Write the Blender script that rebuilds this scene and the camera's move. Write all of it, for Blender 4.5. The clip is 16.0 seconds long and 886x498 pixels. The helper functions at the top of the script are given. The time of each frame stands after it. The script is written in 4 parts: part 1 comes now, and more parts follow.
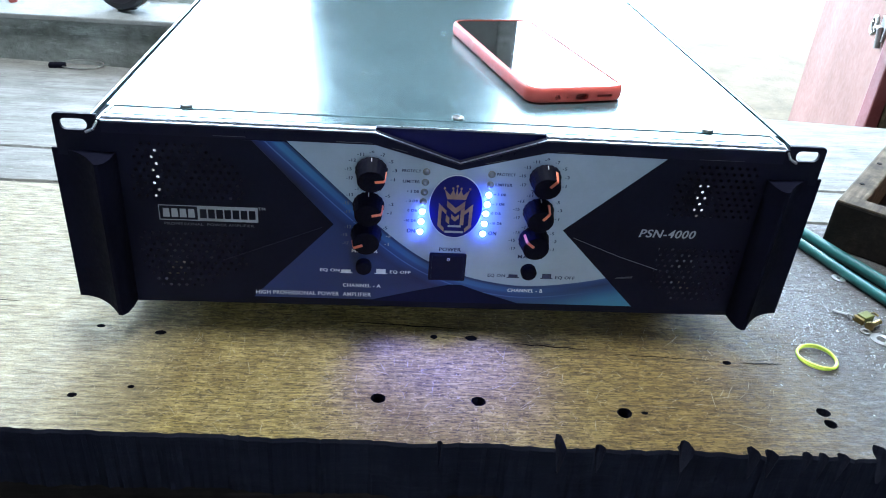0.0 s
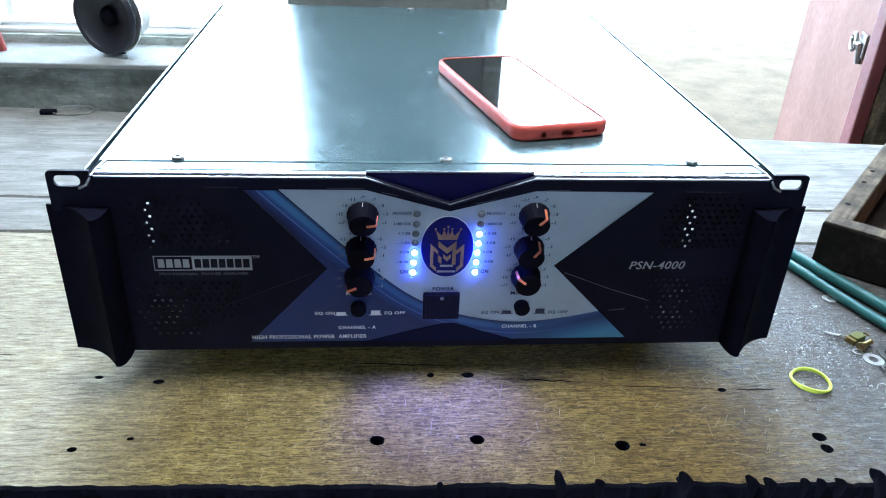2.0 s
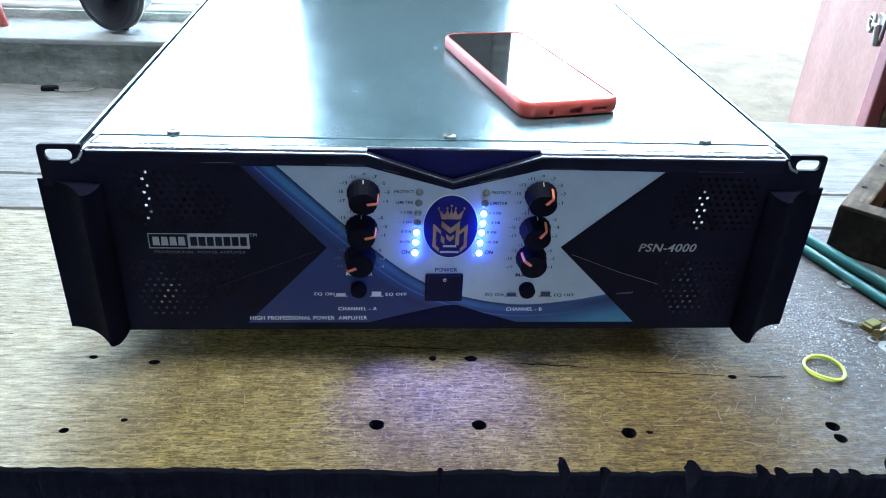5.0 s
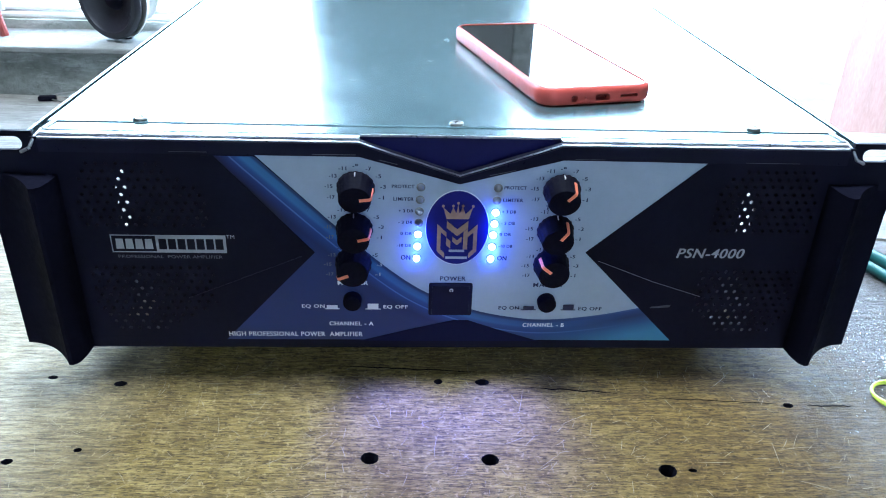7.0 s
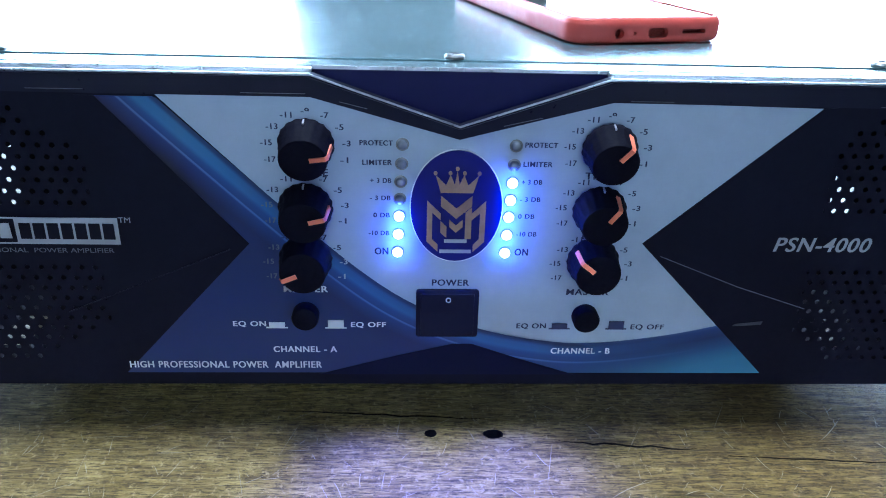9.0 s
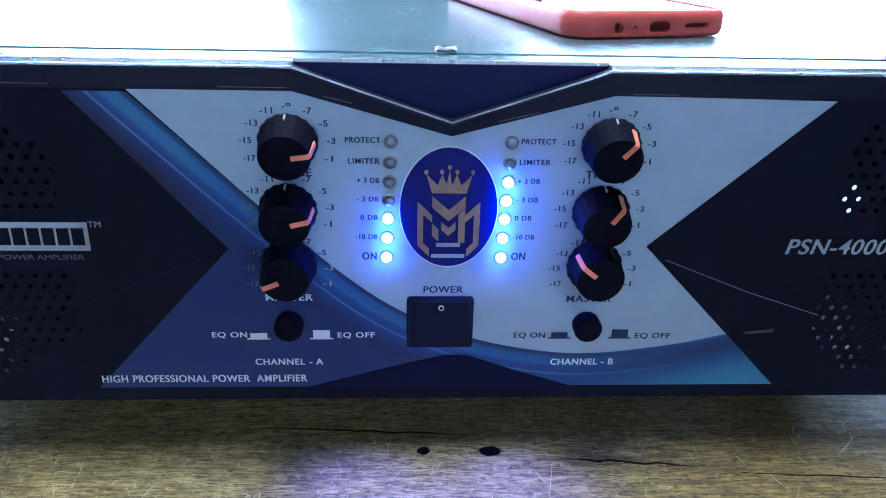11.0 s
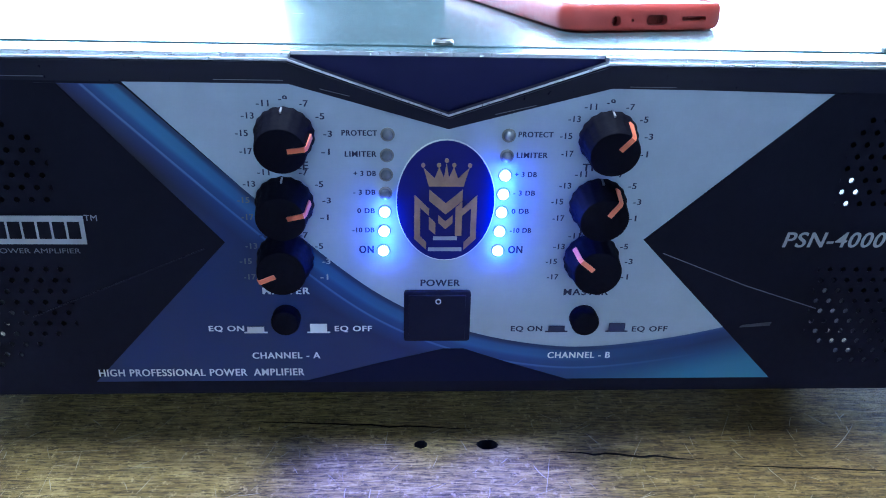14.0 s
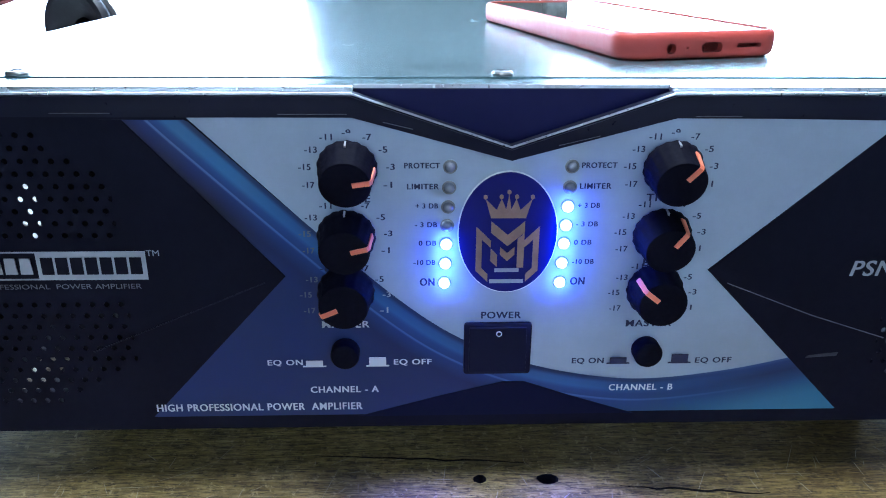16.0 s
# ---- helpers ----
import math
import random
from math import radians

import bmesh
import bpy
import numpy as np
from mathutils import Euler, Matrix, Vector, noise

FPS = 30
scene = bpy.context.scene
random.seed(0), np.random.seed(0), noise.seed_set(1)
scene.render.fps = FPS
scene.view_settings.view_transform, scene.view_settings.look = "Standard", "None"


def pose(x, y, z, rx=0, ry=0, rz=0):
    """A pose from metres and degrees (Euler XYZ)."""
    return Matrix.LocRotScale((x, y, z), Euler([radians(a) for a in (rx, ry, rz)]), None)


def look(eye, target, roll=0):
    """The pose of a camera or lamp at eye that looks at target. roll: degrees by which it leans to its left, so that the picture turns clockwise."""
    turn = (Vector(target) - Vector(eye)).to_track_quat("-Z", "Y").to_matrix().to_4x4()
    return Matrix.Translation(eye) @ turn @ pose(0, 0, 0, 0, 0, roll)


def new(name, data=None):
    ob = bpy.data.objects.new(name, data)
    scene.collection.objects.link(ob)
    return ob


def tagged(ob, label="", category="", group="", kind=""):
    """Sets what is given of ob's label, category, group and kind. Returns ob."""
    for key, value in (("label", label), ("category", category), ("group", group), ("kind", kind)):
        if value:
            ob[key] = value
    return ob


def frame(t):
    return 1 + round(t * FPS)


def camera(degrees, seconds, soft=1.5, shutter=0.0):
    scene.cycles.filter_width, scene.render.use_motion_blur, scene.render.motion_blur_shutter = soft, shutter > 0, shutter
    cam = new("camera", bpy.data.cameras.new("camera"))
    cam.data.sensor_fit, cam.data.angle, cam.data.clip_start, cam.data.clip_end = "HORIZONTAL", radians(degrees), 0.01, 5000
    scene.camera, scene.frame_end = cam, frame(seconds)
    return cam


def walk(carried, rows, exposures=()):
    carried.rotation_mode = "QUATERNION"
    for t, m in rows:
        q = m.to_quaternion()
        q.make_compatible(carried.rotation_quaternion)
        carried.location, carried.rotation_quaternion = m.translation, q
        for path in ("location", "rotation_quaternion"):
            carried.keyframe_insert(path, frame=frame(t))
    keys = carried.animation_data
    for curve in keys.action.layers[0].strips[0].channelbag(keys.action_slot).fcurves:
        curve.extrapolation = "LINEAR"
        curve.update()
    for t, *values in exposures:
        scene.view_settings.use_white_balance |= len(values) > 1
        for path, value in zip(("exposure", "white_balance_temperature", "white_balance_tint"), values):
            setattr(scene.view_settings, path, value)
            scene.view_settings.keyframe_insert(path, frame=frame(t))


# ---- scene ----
cam = camera(60.0, 16.0, soft=1.0)
PATH = [
    (0, (-0.048, -0.45, 0.333), (0.126, 1.268, -0.676), 4.8),
    (0.5, (-0.049, -0.441, 0.34), (0.096, 1.249, -0.72), 2.8),
    (1, (-0.049, -0.451, 0.351), (0.106, 1.291, -0.619), 3.1),
    (1.5, (-0.045, -0.453, 0.349), (0.122, 1.294, -0.611), 2.8),
    (2, (-0.047, -0.449, 0.347), (0.139, 1.296, -0.614), 2.8),
    (2.5, (-0.044, -0.445, 0.344), (0.162, 1.291, -0.629), 3.5),
    (3, (-0.043, -0.444, 0.342), (0.148, 1.284, -0.648), 3.4),
    (3.5, (-0.043, -0.441, 0.339), (0.153, 1.281, -0.659), 3.5),
    (4, (-0.043, -0.44, 0.341), (0.15, 1.283, -0.655), 3.4),
    (4.5, (-0.043, -0.441, 0.339), (0.15, 1.286, -0.651), 3.4),
    (5, (-0.042, -0.437, 0.337), (0.122, 1.289, -0.66), 3.0),
    (5.2, (-0.042, -0.438, 0.337), (0.125, 1.29, -0.655), 3.0),
    (7.5, (-0.0211, -0.3550, 0.2667), (0.0659, 1.4247, -0.6416), 1.79),
    (8, (-0.0191, -0.3201, 0.2407), (0.0680, 1.4734, -0.6401), 1.70),
    (10.3, (-0.0105, -0.2615, 0.1972), (0.0830, 1.5758, -0.5868), 1.60),
    (10.5, (-0.0107, -0.2615, 0.1971), (0.0846, 1.5758, -0.5872), 1.56),
    (11, (-0.0119, -0.2613, 0.1968), (0.0852, 1.5761, -0.5872), 1.36),
    (11.5, (-0.0106, -0.2620, 0.1973), (0.0936, 1.5735, -0.5900), 1.50),
    (12, (-0.0117, -0.2619, 0.1968), (0.0950, 1.5724, -0.5930), 1.41),
    (12.5, (-0.0116, -0.2620, 0.1970), (0.0885, 1.5699, -0.5993), 1.38),
    (13, (-0.0121, -0.2616, 0.1975), (0.0897, 1.5714, -0.5960), 1.30),
    (13.5, (-0.0126, -0.2620, 0.1964), (0.0877, 1.5759, -0.5859), 1.25),
    (14, (-0.0115, -0.2617, 0.1953), (0.0906, 1.5728, -0.5946), 1.36),
    (14.5, (-0.0131, -0.2610, 0.1974), (0.0846, 1.5729, -0.5945), 1.05),
    (15, (-0.0191, -0.2580, 0.1964), (0.0639, 1.5902, -0.5634), 0.31),
    (15.5, (-0.0264, -0.2576, 0.1973), (0.0476, 1.6061, -0.5247), 0.30),
    (16, (-0.0282, -0.2571, 0.1977), (0.0348, 1.6002, -0.5415), 0.37),
]
walk(cam, [(t, look(eye, target, roll)) for t, eye, target, roll in PATH],
     exposures=[(0.0, -0.08, 5950, 10), (0.5, 0.25, 5900, 10), (1.0, -0.16, 5950, 10), (2.0, -0.30, 5950, 10), (3.0, -0.16, 5850, 10), (5.0, -0.17, 5800, 10), (7.5, 0.12, 5500, 10),
                (10.5, 0.08, 5050, 13), (14.0, 0.03, 5050, 13), (15.0, -0.28, 5050, 13), (15.5, -0.30, 5050, 13), (16.0, 0.10, 5400, 13)])

# ---- world and exposure ----
scene.view_settings.exposure = 0.0
world = bpy.data.worlds.new("world")
scene.world = world
world.use_nodes = True
wn = world.node_tree
sky = wn.nodes.new("ShaderNodeTexSky")
sky.sky_type = 'NISHITA'
sky.sun_disc = False
sky.sun_elevation = radians(50)
sky.sun_rotation = radians(20)
wn.links.new(sky.outputs[0], wn.nodes["Background"].inputs[0])
wn.nodes["Background"].inputs[1].default_value = 0.05
SKY_GLOW, FRONT_GLOW, LED_GLOW, OVERHEAD_WATTS = 32.0, 0.06, 310.0, 53.0
# area lamp for the overhead light that the bench shadows imply; no fitting seen
overhead_lamp = bpy.data.lights.new("overhead_lamp", "AREA")
overhead_lamp.shape, overhead_lamp.size, overhead_lamp.size_y = "RECTANGLE", 0.45, 0.32
overhead_lamp.energy, overhead_lamp.color = OVERHEAD_WATTS, (0.88, 0.94, 0.93)
new("overhead_lamp", overhead_lamp).matrix_world = pose(-0.05, 0.14, 1.74)
for side_x in (-0.024, 0.024):
    # spots added to the lit diode columns throw their violet patch on the bench
    beam = bpy.data.lights.new("diode_beam", "SPOT")
    beam.energy, beam.color, beam.spot_size, beam.spot_blend, beam.shadow_soft_size = 1.1, (0.05, 0.055, 1.0), radians(74), 1.0, 0.004
    new("diode_beam", beam).matrix_world = look((side_x, -0.006, 0.066), (side_x * 1.2, -0.052, 0.0))


# ---- materials ----
class Nodes:
    """A node material under construction."""

    def __init__(self, name):
        self.mat = bpy.data.materials.new(name)
        self.mat.use_nodes = True
        self.tree = self.mat.node_tree
        self.bsdf = self.tree.nodes["Principled BSDF"]
        self.coord = self.tree.nodes.new("ShaderNodeTexCoord")

    def add(self, kind, **values):
        node = self.tree.nodes.new(kind)
        for key, value in values.items():
            node.inputs[key.replace("_", " ")].default_value = value
        return node

    def link(self, a, b):
        self.tree.links.new(a, b)

    def mapped(self, scale, turn=0.0, source="Object"):
        m = self.add("ShaderNodeMapping", Scale=scale, Rotation=(0, 0, turn))
        self.link(self.coord.outputs[source], m.inputs["Vector"])
        return m.outputs[0]

    def noise(self, vector, scale, detail=6.0, rough=0.6):
        n = self.add("ShaderNodeTexNoise", Scale=scale, Detail=detail, Roughness=rough)
        self.link(vector, n.inputs["Vector"])
        return n.outputs["Fac"]

    def ramp(self, fac, stops):
        r = self.tree.nodes.new("ShaderNodeValToRGB")
        while len(r.color_ramp.elements) < len(stops):
            r.color_ramp.elements.new(0.5)
        for e, (p, c) in zip(r.color_ramp.elements, stops):
            e.position, e.color = p, (*c, 1) if len(c) == 3 else c
        self.link(fac, r.inputs[0])
        return r.outputs[0]

    def mix(self, fac, a, b, blend="MIX"):
        m = self.tree.nodes.new("ShaderNodeMix")
        m.data_type, m.blend_type = "RGBA", blend
        for value, slot in ((fac, 0), (a, 6), (b, 7)):
            if isinstance(value, (int, float)):
                m.inputs[slot].default_value = value
            elif isinstance(value, tuple):
                m.inputs[slot].default_value = (*value, 1)
            else:
                self.link(value, m.inputs[slot])
        return m.outputs[2]

    def bump(self, height, strength, distance):
        b = self.add("ShaderNodeBump", Strength=strength, Distance=distance)
        self.link(height, b.inputs["Height"])
        self.link(b.outputs[0], self.bsdf.inputs["Normal"])

    def set(self, **values):
        for key, value in values.items():
            slot = self.bsdf.inputs[key.replace("_", " ")]
            if isinstance(value, (int, float)):
                slot.default_value = value
            elif isinstance(value, tuple):
                slot.default_value = (*value, 1)
            else:
                self.link(value, slot)
        return self


def surface(name, base, rough=0.5, metal=0.0, vary=0.25, scale=60.0, relief=0.15, depth=0.0004, **more):
    """A plain material whose colour, gloss and relief vary at two scales."""
    n = Nodes(name)
    v = n.mapped((1, 1, 1))
    big, fine = n.noise(v, scale * 0.2, 4), n.noise(v, scale * 3, 5)
    dark = tuple(c * (1 - vary) for c in base)
    light = tuple(min(1, c * (1 + vary)) for c in base)
    col = n.ramp(big, [(0.3, dark), (0.7, light)])
    col = n.mix(n.ramp(fine, [(0.35, (0, 0, 0)), (0.75, (0.3, 0.3, 0.3))]), col, dark)
    n.set(Base_Color=col, Metallic=metal, Roughness=n.ramp(fine, [(0.3, (rough * 0.85,) * 3), (0.7, (min(1, rough * 1.15),) * 3)]), **more)
    if relief:
        n.bump(fine, relief, depth)
    return n.mat


def glowing(name, colour, strength, base=(0.8, 0.8, 0.8)):
    n = Nodes(name)
    n.set(Base_Color=base, Emission_Color=colour, Emission_Strength=strength, Roughness=0.3)
    return n.mat


def bench_wood():
    n = Nodes("bench_wood")
    grain = n.noise(n.mapped((48, 330, 60)), 1.0, 10, 0.78)
    fibre = n.noise(n.mapped((60, 900, 200)), 1.0, 5, 0.7)
    patch = n.noise(n.mapped((1, 1.5, 1)), 8.0, 9, 0.7)
    blotch = n.noise(n.mapped((1, 1.3, 1), 0.3), 42.0, 7, 0.7)
    speck = n.noise(n.mapped((1, 2.2, 1)), 210.0, 6, 0.75)
    pale = n.noise(n.mapped((1.4, 1, 1), 0.9), 240.0, 6, 0.75)
    dash = n.noise(n.mapped((150, 1500, 200)), 1.0, 4, 0.65)
    col = n.ramp(grain, [(0.36, (0.030, 0.020, 0.008)), (0.46, (0.170, 0.120, 0.036)), (0.55, (0.325, 0.238, 0.068)), (0.68, (0.600, 0.462, 0.175))])
    col = n.mix(n.ramp(patch, [(0.40, (0.70, 0.70, 0.70)), (0.55, (0, 0, 0))]), col, (0.125, 0.082, 0.026))
    col = n.mix(n.ramp(blotch, [(0.50, (0, 0, 0)), (0.66, (0.45, 0.45, 0.45))]), col, (0.47, 0.362, 0.145))
    col = n.mix(n.ramp(fibre, [(0.50, (0, 0, 0)), (0.70, (0.50, 0.50, 0.50))]), col, (0.62, 0.49, 0.22))
    col = n.mix(n.ramp(dash, [(0.52, (0, 0, 0)), (0.62, (0.90, 0.90, 0.90))]), col, (0.040, 0.028, 0.013))
    col = n.mix(n.ramp(speck, [(0.54, (0, 0, 0)), (0.62, (0.85, 0.85, 0.85))]), col, (0.052, 0.037, 0.016))
    col = n.mix(n.ramp(pale, [(0.56, (0, 0, 0)), (0.65, (0.55, 0.55, 0.55))]), col, (0.58, 0.45, 0.225))
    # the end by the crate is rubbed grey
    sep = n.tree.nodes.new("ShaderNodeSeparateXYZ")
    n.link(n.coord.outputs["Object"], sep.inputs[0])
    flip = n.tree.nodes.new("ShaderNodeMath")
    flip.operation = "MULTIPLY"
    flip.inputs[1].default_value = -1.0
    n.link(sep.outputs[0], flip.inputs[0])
    # browner, darker wood towards the crate, with a ragged border
    ragged = n.tree.nodes.new("ShaderNodeMath")
    ragged.operation = "MULTIPLY_ADD"
    ragged.inputs[1].default_value = 0.16
    n.link(n.noise(n.mapped((1, 1.6, 1), 0.5), 14.0, 7, 0.7), ragged.inputs[0])
    n.link(sep.outputs[0], ragged.inputs[2])
    deep_brown = n.mix(1.0, col, (0.58, 0.50, 0.42), "MULTIPLY")
    col = n.mix(n.ramp(ragged.outputs[0], [(0.11, (0, 0, 0)), (0.22, (0.85, 0.85, 0.85))]), col, deep_brown)
    # window light past the amplifier's shadow is put into the colour: paler, greyer
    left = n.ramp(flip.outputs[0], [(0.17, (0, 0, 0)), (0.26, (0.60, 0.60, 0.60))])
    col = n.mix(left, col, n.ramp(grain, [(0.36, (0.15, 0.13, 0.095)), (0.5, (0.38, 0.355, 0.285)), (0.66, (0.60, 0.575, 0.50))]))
    right = n.ramp(sep.outputs[0], [(0.17, (0, 0, 0)), (0.29, (0.8, 0.8, 0.8))])
    grey = n.ramp(n.noise(n.mapped((1, 2, 1)), 95.0, 10, 0.8), [(0.36, (0.012, 0.013, 0.016)), (0.49, (0.048, 0.051, 0.059)), (0.58, (0.11, 0.117, 0.131)), (0.68, (0.30, 0.315, 0.35))])
    col = n.mix(right, col, grey)
    worn = n.ramp(blotch, [(0.3, (0.60,) * 3), (0.7, (0.78,) * 3)])
    polished = n.ramp(blotch, [(0.3, (0.36,) * 3), (0.7, (0.56,) * 3)])
    n.set(Base_Color=col, Roughness=n.mix(right, worn, polished), Specular_IOR_Level=0.3)
    add = n.tree.nodes.new("ShaderNodeMath")
    add.operation = "ADD"
    n.link(grain, add.inputs[0])
    n.link(blotch, add.inputs[1])
    n.bump(add.outputs[0], 0.75, 0.002)
    return n.mat


def old_board(name, dark, mid, light, gloss=0.3):
    n = Nodes(name)
    grain = n.noise(n.mapped((5, 90, 90)), 1.5, 8, 0.7)
    stain = n.noise(n.mapped((1, 1, 1)), 22.0, 5, 0.65)
    col = n.ramp(grain, [(0.3, dark), (0.52, mid), (0.72, light)])
    col = n.mix(n.ramp(stain, [(0.42, (0.8,) * 3), (0.6, (0,) * 3)]), col, dark)
    n.set(Base_Color=col, Roughness=0.75, Specular_IOR_Level=gloss)
    n.bump(grain, 0.5, 0.002)
    return n.mat


def weathered_planks():
    n = Nodes("weathered_bench_wood")
    fine, broad = n.noise(n.mapped((22, 520, 60)), 1.0, 8, 0.72), n.noise(n.mapped((6, 60, 20)), 1.0, 6, 0.65)
    stain, chip = n.noise(n.mapped((1, 1.6, 1), 0.2), 16.0, 8, 0.7), n.noise(n.mapped((1, 2.5, 1)), 130.0, 6, 0.75)
    col = n.ramp(broad, [(0.32, (0.17, 0.163, 0.145)), (0.55, (0.255, 0.248, 0.228)), (0.72, (0.33, 0.325, 0.305))])
    col = n.mix(n.ramp(fine, [(0.38, (0.75,) * 3), (0.50, (0,) * 3)]), col, (0.095, 0.086, 0.070))
    col = n.mix(n.ramp(stain, [(0.36, (0.55,) * 3), (0.52, (0,) * 3)]), col, (0.12, 0.115, 0.105))
    col = n.mix(n.ramp(chip, [(0.58, (0,) * 3), (0.68, (0.7,) * 3)]), col, (0.42, 0.41, 0.385))
    n.set(Base_Color=col, Roughness=0.75, Specular_IOR_Level=0.25)
    n.bump(fine, 0.5, 0.002)
    return n.mat


def lid_paint():
    n = Nodes("lid_paint")
    v = n.mapped((1, 1, 1))
    smear, fine = n.noise(n.mapped((1, 0.8, 1), 0.4), 48.0, 7, 0.68), n.noise(v, 900.0, 3)
    dust = n.noise(n.mapped((1, 1.2, 1)), 420.0, 3, 0.6)
    paint = n.ramp(smear, [(0.30, (0.062, 0.118, 0.132)), (0.74, (0.132, 0.205, 0.218))])
    n.set(Base_Color=n.mix(n.ramp(dust, [(0.70, (0,) * 3), (0.76, (0.7,) * 3)]), paint, (0.5, 0.52, 0.53)), Metallic=0.55, Specular_IOR_Level=0.7,
          Roughness=n.ramp(smear, [(0.30, (0.205,) * 3), (0.74, (0.285,) * 3)]))
    n.bump(fine, 0.06, 0.0003)
    return n.mat


def wall_plaster(name, base):
    n = Nodes(name)
    v = n.mapped((1, 1, 1))
    stain, fine = n.noise(v, 5.0, 8, 0.7), n.noise(v, 45.0, 8, 0.7)
    col = n.ramp(stain, [(0.3, tuple(c * 0.55 for c in base)), (0.65, base)])
    col = n.mix(n.ramp(fine, [(0.5, (0,) * 3), (0.75, (0.6,) * 3)]), col, tuple(c * 0.5 for c in base))
    n.set(Base_Color=col, Roughness=0.9, Specular_IOR_Level=0.08)
    n.bump(fine, 0.5, 0.006)
    return n.mat


def streaked_wall():
    """Grimy grey wall with pale runs and chalky blotches."""
    n = Nodes("grimy_wall")
    run, blot, fine = n.noise(n.mapped((14, 14, 70)), 1.0, 7, 0.7), n.noise(n.mapped((1, 1, 1.5)), 17.0, 8, 0.7), n.noise(n.mapped((1, 1, 1)), 90.0, 8, 0.7)
    col = n.ramp(blot, [(0.34, (0.17, 0.18, 0.162)), (0.64, (0.36, 0.385, 0.355))])
    col = n.mix(n.ramp(run, [(0.52, (0,) * 3), (0.66, (0.75,) * 3)]), col, (0.56, 0.585, 0.555))
    col = n.mix(n.ramp(fine, [(0.52, (0,) * 3), (0.70, (0.6,) * 3)]), col, (0.10, 0.10, 0.092))
    n.set(Base_Color=col, Roughness=0.9, Specular_IOR_Level=0.08)
    n.bump(fine, 0.5, 0.004)
    return n.mat


def sweep_print():
    """Printed blue ribbon: v runs across it, u along it."""
    n = Nodes("sweep_print")
    sep = n.tree.nodes.new("ShaderNodeSeparateXYZ")
    n.link(n.coord.outputs["UV"], sep.inputs[0])
    across = n.ramp(sep.outputs[1], [(0.0, (0.008, 0.022, 0.085)), (0.012, (0.010, 0.032, 0.12)), (0.024, (0.028, 0.095, 0.26)), (0.050, (0.034, 0.115, 0.31)), (0.066, (0.018, 0.06, 0.21)),
                                     (0.086, (0.014, 0.045, 0.18)), (0.091, (0.085, 0.17, 0.42)), (0.098, (0.013, 0.042, 0.18)), (0.15, (0.008, 0.017, 0.085)), (0.21, (0.010, 0.024, 0.105)), (1.0, (0.012, 0.03, 0.13))])
    upper = n.ramp(sep.outputs[1], [(0.0, (0.008, 0.030, 0.10)), (0.012, (0.012, 0.045, 0.14)), (0.022, (0.042, 0.150, 0.33)), (0.052, (0.048, 0.165, 0.36)), (0.068, (0.026, 0.085, 0.24)), (0.086, (0.016, 0.050, 0.19)), (0.091, (0.13, 0.21, 0.44)),
                                    (0.098, (0.012, 0.03, 0.15)), (0.135, (0.006, 0.009, 0.065)), (0.165, (0.003, 0.0032, 0.012))])
    across = n.mix(n.ramp(sep.outputs[0], [(0.10, (0,) * 3), (0.20, (1,) * 3)]), upper, across)
    tail = n.ramp(sep.outputs[1], [(0.0, (0.055, 0.11, 0.26)), (0.014, (0.018, 0.05, 0.16)), (0.05, (0.010, 0.026, 0.10)), (0.10, (0.022, 0.08, 0.19)), (0.17, (0.05, 0.19, 0.32)), (0.3, (0.07, 0.25, 0.38))])
    col = n.mix(n.ramp(sep.outputs[0], [(0.62, (0,) * 3), (0.88, (1,) * 3)]), across, tail)
    n.set(Base_Color=col, Roughness=0.38)
    return n.mat


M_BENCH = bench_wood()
M_BENCH_GREY = weathered_planks()
M_SCRATCH = surface("scratched_wood", (0.40, 0.34, 0.22), 0.6, vary=0.3, scale=80, relief=0)
# near-black: shade of the front edge and its cuts, put into the colour
M_EDGE_SHADED = old_board("shaded_bench_edge", (0.009, 0.010, 0.017), (0.012, 0.013, 0.021), (0.018, 0.018, 0.026), 0.05)
M_CRATE = old_board("crate_wood", (0.030, 0.022, 0.014), (0.13, 0.10, 0.064), (0.26, 0.205, 0.135), 0.15)
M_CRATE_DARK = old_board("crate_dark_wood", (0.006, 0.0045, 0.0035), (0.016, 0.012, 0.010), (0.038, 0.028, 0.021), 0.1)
M_ORANGE_WOOD = old_board("red_wood", (0.16, 0.05, 0.025), (0.33, 0.12, 0.06), (0.5, 0.22, 0.13))
M_LID = lid_paint()
M_BLACK = surface("black_powder_coat", (0.0062, 0.0064, 0.0155), 0.55, vary=0.2, scale=90, relief=0.12, depth=0.0002, Specular_IOR_Level=0.1)
M_BAND = surface("black_gloss_band", (0.006, 0.006, 0.019), 0.32, vary=0.1, scale=120, relief=0.05, depth=0.0002, Specular_IOR_Level=0.2)
M_RAW = surface("bare_sheet_edge", (0.72, 0.74, 0.76), 0.3, 1.0, vary=0.12, scale=200, relief=0)
M_STEEL = surface("dull_steel", (0.5, 0.5, 0.48), 0.35, 1.0, vary=0.3, scale=300)
M_SCREW = surface("dark_zinc_screw", (0.22, 0.22, 0.21), 0.4, 1.0, vary=0.3, scale=300)
M_GRIP = surface("matt_black_grip", (0.0058, 0.0060, 0.0135), 0.75, vary=0.3, scale=90, relief=0.12, depth=0.0002, Specular_IOR_Level=0.03)
M_ZINC = surface("white_zinc", (0.78, 0.78, 0.76), 0.32, 0.9, vary=0.1, scale=300)
M_BRASS = surface("aged_brass", (0.30, 0.22, 0.09), 0.35, 1.0, vary=0.35, scale=300)
